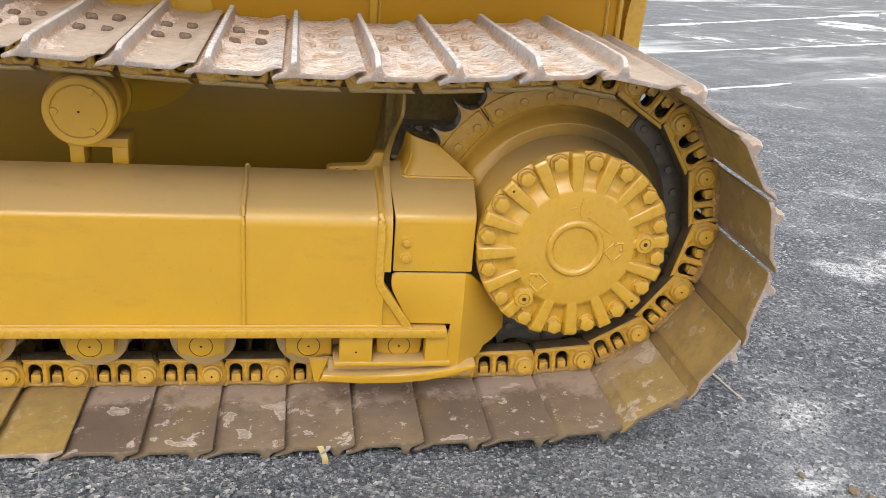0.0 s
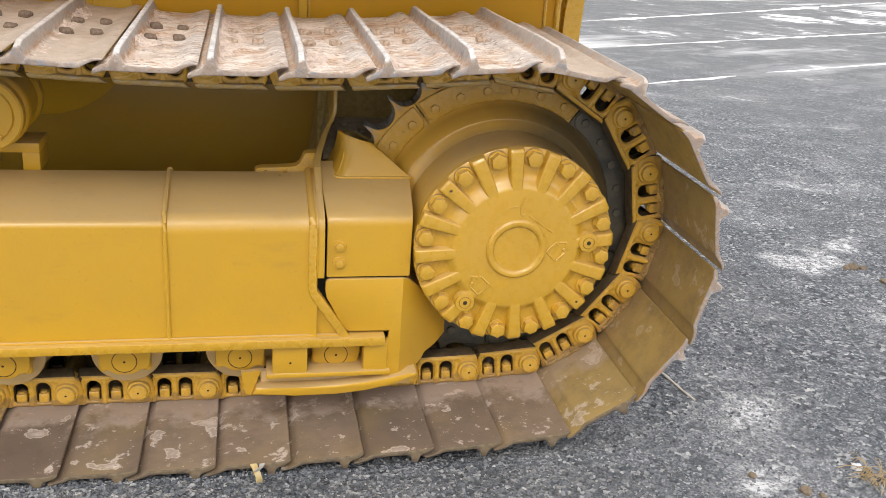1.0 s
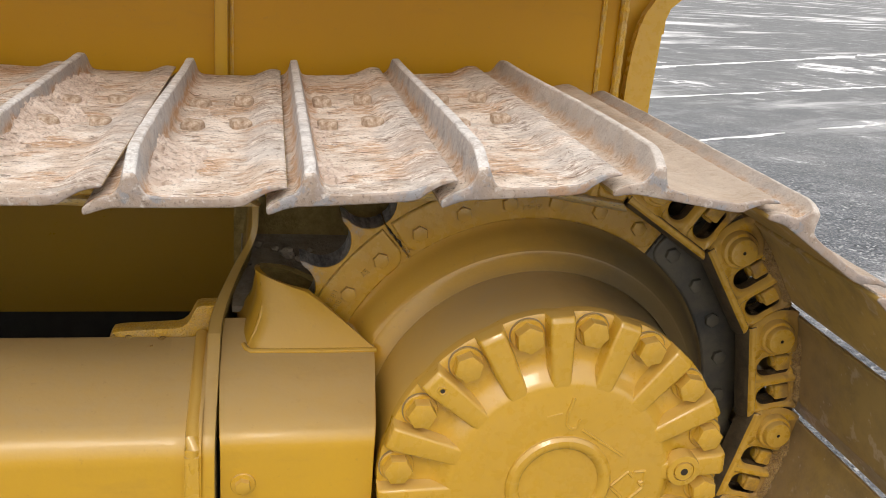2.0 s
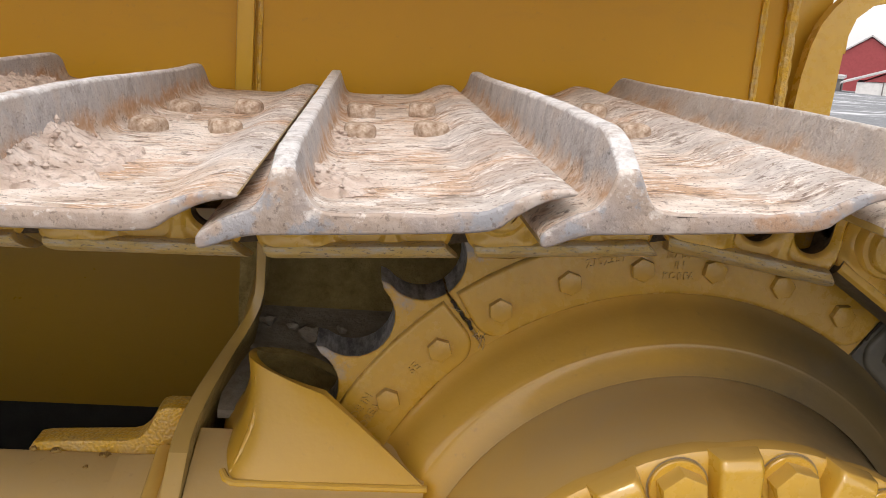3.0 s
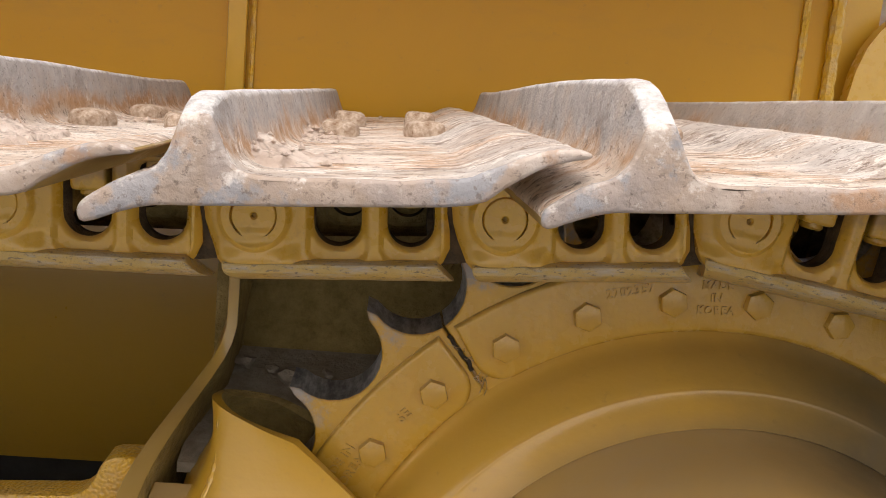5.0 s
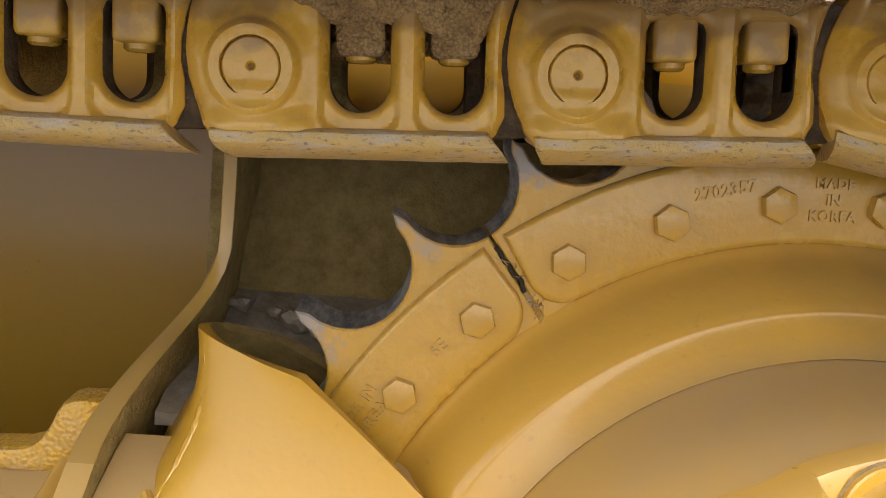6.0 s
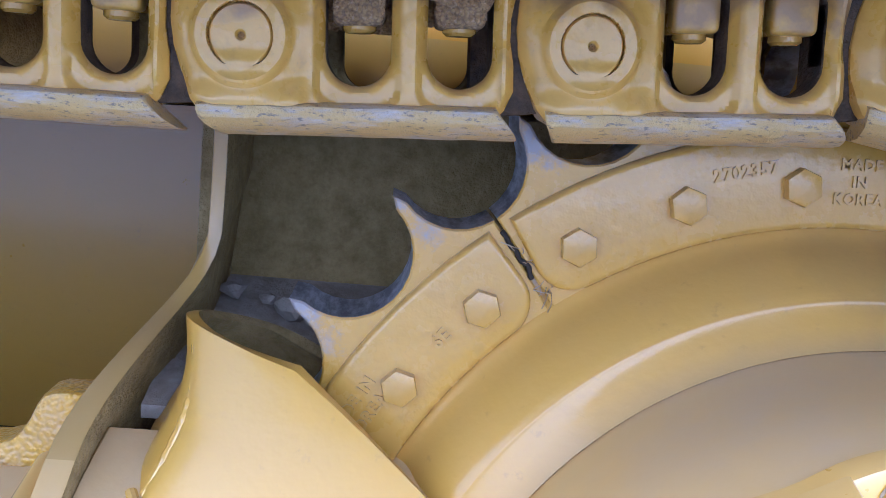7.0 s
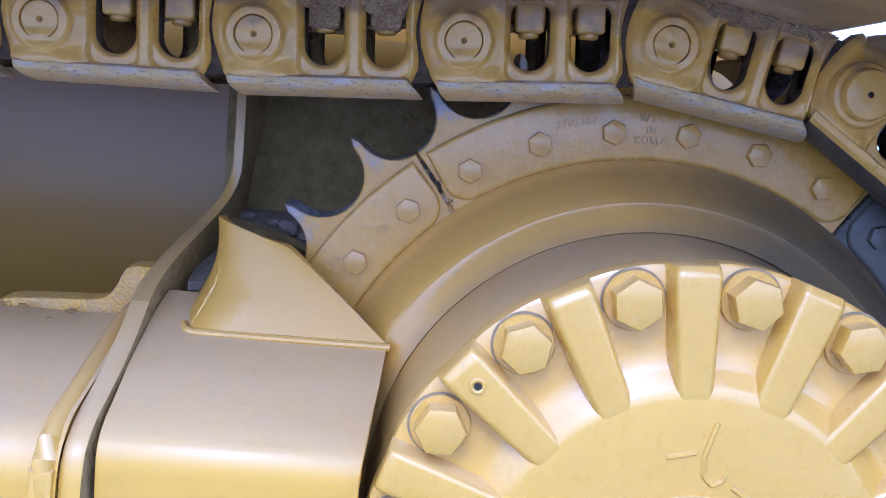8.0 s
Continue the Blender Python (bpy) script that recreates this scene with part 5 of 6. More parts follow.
for k, a in enumerate(SEGS):
    # segment 1 is greasy; 2 and 3 are coloured dark for the shade below
    seg = part("sprocket_segment", tooth_plate(a), [GREASE_SHADE if k in (1, 2, 3) else TOOTH_PAINT, TOOTH], sprocket, "dark toothed segment, grease and shade in its colour" if k in (1, 2, 3) else "toothed segment, teeth rubbed to blue-grey steel")
    part("bolt_pad", pad(a), GREASE_SHADE if k in (1, 2, 3) else PAINT_CAST, seg)
    for j in range(6):
        b = radians(a - (6.7 if k == 4 else 5.6) - 11.85 * j)
        part("segment_bolt", SBD_ME if k in (1, 2, 3) else SB_ME, None, seg, at=pose(0.402 * math.cos(b), 0.0885, 0.402 * math.sin(b), 0, rng.uniform(0, 60), 0))

    # dark bead laid along the joint to stand for its shaded gap
    gap_line = [(r * math.cos(radians(a + 0.5 * noise.noise(Vector((r * 90, k, 0))))), 0.0955, r * math.sin(radians(a + 0.5 * noise.noise(Vector((r * 90, k, 0)))))) for r in [0.396 + 0.0022 * q for q in range(20)]]
    part("joint_gap", tube(gap_line, 0.0019, 7, 0.12), HOLE, seg, "dark bead for the shaded gap between segments")
    if k in (0, 4):
        for q in range(14):
            r0, r1 = rng.uniform(0.378, 0.425), rng.uniform(-0.014, 0.014)
            a0, a1 = a + rng.uniform(-1.2, 0.6), a + rng.uniform(-1.8, 1.0)
            ends = [(r0, a0, 0.0965), (r0 + r1 * 0.5, (a0 + a1) / 2, 0.0885 + rng.uniform(-0.002, 0.004)), (r0 + r1, a1, 0.0950)]
            part("straw_fibre", tube([(r * math.cos(radians(b)), y, r * math.sin(radians(b))) for r, b, y in ends], 0.00045, 5), STRAW, seg, "thin dry straw caught in the joint")

    def on_ring(angle, r, tilt=0.0):
        return pose(r * math.cos(radians(angle)), 0.0885, r * math.sin(radians(angle)), 0, 90 - angle + tilt, 0)
    if k == 0:
        lettering("cast_number", "2702357", 0.0126, 0.0016, PAINT_CAST, seg, on_ring(a - 23.8, 0.417))
        lettering("cast_lettering", "MADE\nIN\nKOREA", 0.0108, 0.0016, PAINT_CAST, seg, on_ring(a - 35.4, 0.405))
    if k == 4:
        lettering("cast_number", "6E", 0.0138, 0.0019, PAINT_CAST, seg, on_ring(a - 60.7, 0.404))
        lettering("cast_lettering", "MADE IN\nKOREA", 0.0125, 0.0019, PAINT_CAST, seg, on_ring(a - 49.4, 0.4135))

HUB = [(0.0, 0.16), (0.392, 0.16), (0.395, 0.14), (0.395, 0.105), (0.378, 0.102), (0.3740, 0.0990), (0.3715, 0.0962), (0.3690, 0.0943), (0.3660, 0.0922), (0.3628, 0.0890), (0.3590, 0.0836), (0.3550, 0.0758), (0.3505, 0.0686), (0.3460, 0.0625), (0.3415, 0.0568), (0.3375, 0.0520), (0.3345, 0.0486), (0.3325, 0.0466), (0.3305, 0.0450), (0.3297, 0.0444), (0.3289, 0.0437), (0.3281, 0.0431), (0.3273, 0.0429), (0.3264, 0.0427), (0.3256, 0.0424), (0.3235, 0.0414), (0.3200, 0.0394), (0.3150, 0.0360), (0.3080, 0.0310), (0.3020, 0.0266), (0.2985, 0.0240), (0.2978, 0.0255), (0.2976, 0.033)]
part("hub", revolve(HUB, 128), HUB_GREASE_SHADE, sprocket, "smooth dished yellow hub")
DRUM = [(0.2975, 0.034), (0.2973, 0.0275), (0.2966, 0.0246), (0.2945, 0.017), (0.2920, 0.0), (0.290, -0.06), (0.287, -0.10), (0.285, -0.125), (0.20, -0.13)]
part("drum", revolve(DRUM, 128), DRUM_GREASE_SHADE, sprocket, "dusty drum of the final drive")

# ---- final drive cover ----
cover = thing("final_drive_cover", "round yellow final drive cover with bolts, ribs and cast marks", "machine cover", (0, 0, AXLE))


def cover_disc():
    bm = bmesh.new()
    ring = [(0.0, -0.168), (0.060, -0.168), (0.120, -0.168), (0.178, -0.1675), (0.184, -0.166), (0.190, -0.162), (0.200, -0.152), (0.208, -0.1465), (0.218, -0.144), (0.270, -0.142), (0.290, -0.141), (0.2945, -0.138), (0.2955, -0.133), (0.2955, -0.120), (0.285, -0.118)]
    n = 192
    rows = []
    for i in range(n):
        a = 360 * i / n
        row = []
        for r, y in ring:
            k = 1.0
            if r > 0.28:
                # shallow scallops between the bolt bosses
                k = 1 - 0.012 * (0.5 - 0.5 * math.cos(radians((a - 16) * 16))) ** 3
            row.append(bm.verts.new((r * k * math.cos(radians(a)), y, r * k * math.sin(radians(a)))))
        rows.append(row)
    for i in range(n):
        p, q = rows[i], rows[(i + 1) % n]
        for j in range(len(ring) - 1):
            bm.faces.new((p[j], p[j + 1], q[j + 1], q[j]))
    bmesh.ops.remove_doubles(bm, verts=bm.verts, dist=1e-6)
    return bm


part("disc", cover_disc(), PAINT_CLEAN, cover)


def rib_mesh():
    """Tapered rib along +x, top flush with the raised middle."""
    bm = bmesh.new()
    prof = [(0.172, 0.013, -0.1675), (0.185, 0.0145, -0.1675), (0.24, 0.0165, -0.1665), (0.286, 0.018, -0.1655), (0.2945, 0.0175, -0.160)]
    rows = []
    for r, w, y in prof:
        rows.append([bm.verts.new((r, -0.135, -w - 0.007)), bm.verts.new((r, y + 0.004, -w - 0.0025)), bm.verts.new((r, y, -w + 0.001)), bm.verts.new((r, y, w - 0.001)), bm.verts.new((r, y + 0.004, w + 0.0025)), bm.verts.new((r, -0.135, w + 0.007))])
    for a, b in zip(rows, rows[1:]):
        for j in range(5):
            bm.faces.new((a[j], a[j + 1], b[j + 1], b[j]))
    bm.faces.new(rows[-1])
    bm.faces.new(rows[0])
    bmesh.ops.recalc_face_normals(bm, faces=bm.faces)
    soft = [e for e in bm.edges if len(e.link_faces) == 2 and e.calc_face_angle(0) > 0.5]
    bmesh.ops.bevel(bm, geom=soft, offset=0.0022, segments=2, profile=0.5, affect='EDGES')
    return to_mesh("rib", bm, PAINT_CLEAN)


RIB_ME = rib_mesh()
CB_ME = to_mesh("cover_bolt", hex_head(0.0235, 0.020, 0.0275, 5, 0.0055), PAINT_CLEAN)
# flat brown ring that paints the shade in the washer's recess
SPOT_ME = to_mesh("spotface_shade", revolve([(0.0272, -0.0009), (0.0294, -0.0007)], 32), WASHER_SHADE)
for k in range(16):
    a = 16 + 22.5 * k
    cb = part("cover_bolt", CB_ME, None, cover, at=pose(0.266 * math.cos(radians(a)), -0.1415, 0.266 * math.sin(radians(a)), 0, rng.uniform(0, 60), 0))
    part("spotface_shade", SPOT_ME, None, cb, "brown ring round the washer for the shade in its recess")
    part("rib", RIB_ME, None, cover, at=pose(0, 0, 0, 0, -(a + 11.25), 0))
part("ring", revolve([(0.0905, -0.166), (0.089, -0.172), (0.084, -0.1765), (0.078, -0.1775), (0.072, -0.1755), (0.0675, -0.171), (0.066, -0.166)], 72), PAINT_CLEAN, cover, "raised round ring")
RING_ME = to_mesh("hole_rim", revolve([(0.0036, -0.0002), (0.0056, -0.0012), (0.0078, -0.0006), (0.0082, 0.001)], 20), PAINT_CLEAN)
DARK_DOT = to_mesh("drain_hole", revolve([(0.0036, -0.0005), (0.0, -0.0005)], 14), HOLE)
for a in (139.75, -40.25):
    part("drain_hole", DARK_DOT, None, cover, at=pose(0.268 * math.cos(radians(a)), -0.1665, 0.268 * math.sin(radians(a))))
    part("hole_rim", RING_ME, None, cover, at=pose(0.268 * math.cos(radians(a)), -0.1663, 0.268 * math.sin(radians(a))))
PLUG_ME = to_mesh("plug", revolve([(0.031, -0.150), (0.030, -0.166), (0.028, -0.1715), (0.0185, -0.1725), (0.0175, -0.1695), (0.0165, -0.1695), (0.016, -0.174), (0.0065, -0.1745), (0.0060, -0.168), (0.0, -0.168)], 36), PAINT_CLEAN)
for a in (4.75, -130.25):
    plug = part("plug", PLUG_ME, None, cover, "round plug with a hexagon socket", at=pose(0.216 * math.cos(radians(a)), 0, 0.216 * math.sin(radians(a))))
    part("socket", to_mesh("socket", prism([(0.0068 * math.cos(radians(60 * j)), 0.0068 * math.sin(radians(60 * j))) for j in range(6)], -0.1749, -0.170, xz), HOLE), None, plug)


def outline_mark(points, r=0.0033, closed=True):
    """A fine raised bead along a flat outline on the cover."""
    pts = []
    ring = points + ([points[0]] if closed else [])
    for p, q in zip(ring, ring[1:]):
        pts += [(p[0] + (q[0] - p[0]) * t, -0.1676, p[1] + (q[1] - p[1]) * t) for t in (0.06, 0.3, 0.5, 0.7, 0.94)]
    return tube(pts, r, 6)


ARROW = [(-0.022, -0.023), (0.022, -0.023), (0.022, 0.016), (0.008, 0.016), (0.014, 0.023), (0.0, 0.038), (-0.014, 0.023), (-0.008, 0.016), (-0.022, 0.016)]
part("cast_arrow", outline_mark(ARROW), PAINT_CLEAN, cover, "raised arrow outline", pose(0.122, 0, -0.008, 0, 45, 0))
part("cast_arrow", outline_mark(ARROW), PAINT_CLEAN, cover, "raised arrow outline", pose(-0.102, 0, -0.111, 0, -45, 0))
part("cast_line", outline_mark([(0.023, 0.104), (0.109, 0.046)], 0.0032, False), PAINT_CLEAN, cover, "fine raised line")
part("cast_line", outline_mark([(-0.035, 0.123), (-0.006, 0.130)], 0.0026, False), PAINT_CLEAN, cover, "fine raised line")
part("cast_line", outline_mark([(0.008, 0.160), (0.000, 0.128), (0.002, 0.108), (0.010, 0.101), (0.018, 0.105), (0.023, 0.120)], 0.0029, False), PAINT_CLEAN, cover, "fine raised line")
for k in range(6):
    part("cast_mark", box(-0.006, 0.006, -0.1688, -0.167, -0.0025, 0.0025), PAINT_CLEAN, cover, "small worn raised bar", pose(-0.125 + 0.016 * k, 0, -0.068 - 0.012 * k, 0, 38, 0))

# ---- track frame ----
frame_beam = thing("undercarriage_beam", "yellow welded track frame beam with a rounded shoulder and dusty top", "track frame")


def beam_profile(round_r):
    top = [(0.104, 0.70), (0.104, 0.828), (0.098, 0.833), (0.09, 0.834), (0.02, 0.818), (-0.06, 0.794)]
    c = arc(-0.142 + round_r, 0.760 - round_r * 0.55, round_r, 108, 180, 8)
    return top + c + [(-0.142, 0.405), (0.10, 0.405)]


part("beam", prism(beam_profile(0.022), -2.6, -0.972, yz), PAINT, frame_beam)
part("beam", prism(beam_profile(0.055), -0.972, -0.58, yz), PAINT, frame_beam)
ridge_path = [(-0.969, y, z) for y, z in [(0.12, 0.832), (0.09, 0.834), (0.02, 0.820), (-0.06, 0.802), (-0.115, 0.783), (-0.138, 0.762), (-0.144, 0.74), (-0.144, 0.66), (-0.144, 0.54), (-0.144, 0.415)]]
part("weld_seam", tube(ridge_path, 0.0068, 10, 0.06), PAINT, frame_beam, "proud upright weld seam")
part("seam_nub", tube([(-0.969, 0.125, 0.812), (-0.969, 0.116, 0.831), (-0.969, 0.100, 0.836)], 0.0085, 10), PAINT, frame_beam)
part("lower_rail", box(-2.6, -0.366, -0.168, 0.10, 0.390, 0.4185, 0.004), PAINT_CLEAN, frame_beam, "square rail along the beam's foot")
part("bead", tube([p for p in steps((-2.6, -0.147, 0.4205), (-0.50, -0.147, 0.4205), 60)], 0.005, 8, 0.04), PAINT, frame_beam)


def end_plate():
    prof = [(-0.152, 0.60), (-0.152, 0.742), (-0.129, 0.782), (-0.050, 0.810), (0.010, 0.840), (0.066, 0.878), (0.127, 0.913), (0.196, 0.946), (0.218, 1.00), (0.218, 1.12), (0.60, 1.12), (0.60, 0.60)]
    curve = prof[:10]
    for _ in range(2):
        cut = [curve[0]]
        for p, q in zip(curve, curve[1:]):
            cut += [(p[0] * 0.75 + q[0] * 0.25, p[1] * 0.75 + q[1] * 0.25), (p[0] * 0.25 + q[0] * 0.75, p[1] * 0.25 + q[1] * 0.75)]
        curve = cut + [curve[-1]]
    curve += prof[10:-1]
    bm = prism(curve + [prof[-1]], -0.5655, -0.5445, yz, bevel=0.0)
    for v in bm.verts:
        t = ease(0.865, 1.0, v.co.z)
        inner = v.co.x > -0.555
        v.co.x += (0.0590 if inner else 0.0675) * t
    bmesh.ops.triangulate(bm, faces=[f for f in bm.faces if len(f.verts) > 4])
    bmesh.ops.bevel(bm, geom=[e for e in bm.edges if all(v.co.y < 0.55 for v in e.verts) and e.calc_face_angle(0) > 1.0], offset=0.0025, segments=2, profile=0.5, affect='EDGES')
    bm.normal_update()
    # inner face: dust and shade in one colour; upper edge: shade painted in
    for f in bm.faces:
        c = f.calc_center_median()
        if min(v.co.y for v in f.verts) > 0.59:
            continue
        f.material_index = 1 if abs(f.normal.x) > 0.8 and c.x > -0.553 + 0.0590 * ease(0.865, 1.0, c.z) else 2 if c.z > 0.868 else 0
    return bm


part("end_plate", end_plate(), [PAINT, GRIME, PAINT_SHADED], frame_beam, "thick upright end plate with a curved edge")


def end_fillet():
    """Concave run-out of the beam's skin into the end plate."""
    prof = [Vector(p) for p in beam_profile(0.055)[3:-1]]
    prof.insert(-1, Vector((-0.142, 0.64)))
    nrm = []
    for i in range(len(prof)):
        d = (prof[min(i + 1, len(prof) - 1)] - prof[max(i - 1, 0)]).normalized()
        nrm.append(Vector((-d.y, d.x)))
        if nrm[-1].x > 0 or nrm[-1].y < -0.2:
            nrm[-1] = -nrm[-1]
    bm = bmesh.new()
    rows = []
    for j in range(9):
        t = j / 8
        rows.append([bm.verts.new((-0.628 + 0.0635 * t, p.x + m.x * (0.001 + 0.012 * t ** 2.6), p.y + m.y * (0.001 + 0.012 * t ** 2.6))) for p, m in zip(prof, nrm)])
    for a, b in zip(rows, rows[1:]):
        for i in range(len(prof) - 1):
            bm.faces.new((a[i], a[i + 1], b[i + 1], b[i]))
    return bm


part("end_fillet", end_fillet(), PAINT, frame_beam, "smooth fillet into the end plate")
part("beam_toe", prism([(-0.581, 0.57), (-0.581, 0.405), (-0.487, 0.405), (-0.572, 0.545)], -0.1415, -0.10, xz), PAINT, frame_beam)
part("end_rib", prism([(-0.589, 0.752), (-0.590, 0.64), (-0.590, 0.575), (-0.587, 0.556), (-0.578, 0.538), (-0.493, 0.410), (-0.488, 0.407), (-0.470, 0.418), (-0.470, 0.422), (-0.556, 0.552), (-0.564, 0.566), (-0.567, 0.582), (-0.567, 0.752)], -0.157, -0.125, xz, bevel=0.004), PAINT_CLEAN, frame_beam, "long strip with a slanting foot along the end plate")
part("end_bead", tube([(-0.578, y, z) for y, z in [(-0.134, 0.655), (-0.141, 0.690), (-0.1455, 0.720), (-0.147, 0.742), (-0.143, 0.757), (-0.132, 0.771), (-0.110, 0.783), (-0.06, 0.797), (0.02, 0.820), (0.095, 0.838)]], 0.0115, 12), PAINT_CLEAN, frame_beam, "rounded ridge over the beam's shoulder")
lug = prism([(-0.732, 0.80), (-0.732, 0.832), (-0.727, 0.840), (-0.714, 0.843), (-0.622, 0.848), (-0.612, 0.851), (-0.604, 0.858), (-0.598, 0.867), (-0.593, 0.879), (-0.588, 0.887), (-0.580, 0.890), (-0.548, 0.891), (-0.548, 0.80)], 0.101, 0.135, xz, bevel=0.004)
part("rough_casting", lug, LUG, frame_beam, "knobbly weld-covered lug")
# black sheet added behind the rollers in place of the shade there
part("inner_shade", box(-2.6, -0.58, 0.27, 0.29, 0.12, 0.70), BLACK, frame_beam)

# bolted guard in front of the sprocket
guard = thing("sprocket_guard", "bent yellow guard plate bolted to the track frame", "guard plate")


def guard_shell():
    outer = [(0.106, 0.8650), (0.05, 0.845), (-0.03, 0.814), (-0.100, 0.7875), (-0.120, 0.7785), (-0.1300, 0.7695), (-0.1350, 0.7580), (-0.136, 0.746), (-0.136, 0.598)]
    inner = [(-0.122, 0.598), (-0.122, 0.755), (-0.09, 0.774), (0.05, 0.828), (0.106, 0.848)]
    bm = prism(outer + inner, -0.538, -0.300, yz)
    for v in bm.verts:
        if v.co.x > -0.4:
            v.co.x += 0.013 * max(0.0, (v.co.z - 0.76) / 0.08)
        else:
            v.co.x -= 0.0055 * ease(0.760, 0.81, v.co.z)
    bmesh.ops.bevel(bm, geom=[e for e in bm.edges if e.calc_face_angle(0) > 1.0], offset=0.003, segments=2, profile=0.5, affect='EDGES')
    return bm


part("plate", guard_shell(), PAINT, guard)
GB_ME = to_mesh("guard_bolt", hex_head(0.0125, 0.010, 0.019, 10), PAINT_CLEAN)
for z in (0.691, 0.641):
    part("guard_bolt", GB_ME, None, guard, at=pose(-0.503, -0.136, z, 0, rng.uniform(0, 60), 0))


def scraper_shell():
    bm = bmesh.new()
    rings = [[(-0.287, 0.034, 0.840), (-0.380, 0.034, 0.839), (-0.478, 0.035, 0.838), (-0.506, 0.060, 0.838), (-0.512, 0.110, 0.842), (-0.512, 0.185, 0.850)],
             [(-0.342, 0.047, 0.887), (-0.400, 0.053, 0.887), (-0.463, 0.060, 0.886), (-0.485, 0.082, 0.888), (-0.490, 0.120, 0.889), (-0.490, 0.178, 0.890)],
             [(-0.370, 0.053, 0.910), (-0.415, 0.062, 0.915), (-0.461, 0.074, 0.920), (-0.480, 0.094, 0.922), (-0.484, 0.130, 0.921), (-0.484, 0.174, 0.918)],
             [(-0.402, 0.060, 0.935), (-0.435, 0.072, 0.941), (-0.466, 0.086, 0.949), (-0.483, 0.104, 0.954), (-0.487, 0.130, 0.952), (-0.478, 0.160, 0.943)]]
    back = [[(-0.43, 0.200, 0.850), (-0.35, 0.190, 0.848)], [(-0.43, 0.196, 0.884), (-0.362, 0.184, 0.876)], [(-0.43, 0.192, 0.910), (-0.368, 0.180, 0.895)], [(-0.437, 0.184, 0.930), (-0.388, 0.172, 0.912)]]
    rings = [r + b for r, b in zip(rings, back)]

    def smooth(pts, m):
        """A line through pts that rounds its corners."""
        pts = [Vector(p) for p in pts]
        ext = [2 * pts[0] - pts[1]] + pts + [2 * pts[-1] - pts[-2]]
        out = []
        for p0, p1, p2, p3 in zip(ext, ext[1:], ext[2:], ext[3:]):
            out += [0.5 * (2 * p1 + (p2 - p0) * t + (2 * p0 - 5 * p1 + 4 * p2 - p3) * t * t + (3 * p1 - p0 - 3 * p2 + p3) * t ** 3) for t in (k / m for k in range(m))]
        return out + [pts[-1]]
    across = [smooth(r, 6) for r in rings]
    up = [smooth(c, 6) for c in zip(*across)]
    vs = [[bm.verts.new(p) for p in c] for c in up]
    for a, b in zip(vs, vs[1:]):
        for j in range(len(a) - 1):
            bm.faces.new((a[j], a[j + 1], b[j + 1], b[j])).material_index = 1 if a[j].co.y > 0.150 else 0
    return bm


scr = part("scraper_horn", scraper_shell(), [PAINT_HORN, GRIME], guard, "flared open horn welded on the guard")
sol = scr.modifiers.new("thick", 'SOLIDIFY')
sol.thickness, sol.offset, sol.material_offset = 0.009, 0.0, 1
part("bead", tube(steps((-0.284, 0.0300, 0.8385), (-0.380, 0.0295, 0.8380), 40) + steps((-0.3825, 0.0295, 0.8380), (-0.494, 0.0310, 0.8375), 46) + [Vector((-0.502, 0.036, 0.8385)), Vector((-0.508, 0.048, 0.842))], 0.0048, 10, 0.05), PAINT_BEAD, guard, "glossy weld bead along the foot of the horn")
corner = [(-0.4990, 0.046, 0.838), (-0.4880, 0.056, 0.862), (-0.4790, 0.068, 0.886), (-0.4750, 0.078, 0.906), (-0.4745, 0.086, 0.922), (-0.4780, 0.094, 0.944)]
part("bead", tube([Vector(p).lerp(Vector(q), t) for p, q in zip(corner, corner[1:]) for t in (0.0, 0.17, 0.33, 0.5, 0.67, 0.83)], 0.0046, 10, 0.10), PAINT_BEAD, guard, "glossy weld run up the corner of the horn")
# black sheet added so that the gaps between the plates look shaded
part("gap_shade", box(-0.575, -0.30, -0.09, -0.08, 0.42, 0.74), BLACK, guard, "black sheet in place of the shade behind the plates")
part("tab", prism([(0.150, 0.857), (0.150, 0.868), (0.212, 0.888), (0.212, 0.872)], -0.530, -0.44, yz), SILL, guard, "small dusty tab")

low_guard = thing("lower_guard", "yellow lower guard plate with a bent edge behind the rollers", "guard plate")


def low_plate():
    def y(x):
        return -0.140 + max(0.0, (x + 0.318)) * 0.75
    left = [(-0.528, 0.592), (-0.318, 0.592), (-0.318, 0.268), (-0.366, 0.272), (-0.374, 0.30), (-0.371, 0.36), (-0.362, 0.392), (-0.354, 0.400), (-0.352, 0.4245), (-0.470, 0.4265), (-0.484, 0.434), (-0.536, 0.535), (-0.541, 0.56), (-0.539, 0.585)]
    right = [(-0.318, 0.592), (-0.296, 0.580), (-0.255, 0.535), (-0.205, 0.470), (-0.160, 0.395), (-0.157, 0.352), (-0.190, 0.326), (-0.228, 0.312), (-0.238, 0.295), (-0.262, 0.276), (-0.290, 0.268), (-0.318, 0.268)]
    bm = bmesh.new()
    vs = {}

    def v(p):
        k = (round(p[0], 4), round(p[1], 4))
        if k not in vs:
            vs[k] = bm.verts.new((p[0], y(p[0]), p[1]))
        return vs[k]
    bm.faces.new([v(p) for p in left])
    bm.faces.new([v(p) for p in right])
    back = bmesh.ops.extrude_face_region(bm, geom=list(bm.faces))
    for g in back["geom"]:
        if isinstance(g, bmesh.types.BMVert):
            g.co.y += 0.016
    bmesh.ops.bevel(bm, geom=[e for e in bm.edges if len(e.link_faces) == 2 and e.calc_face_angle(0) > 1.0], offset=0.003, segments=2, profile=0.5, affect='EDGES')
    return bm


part("plate", low_plate(), PAINT, low_guard)
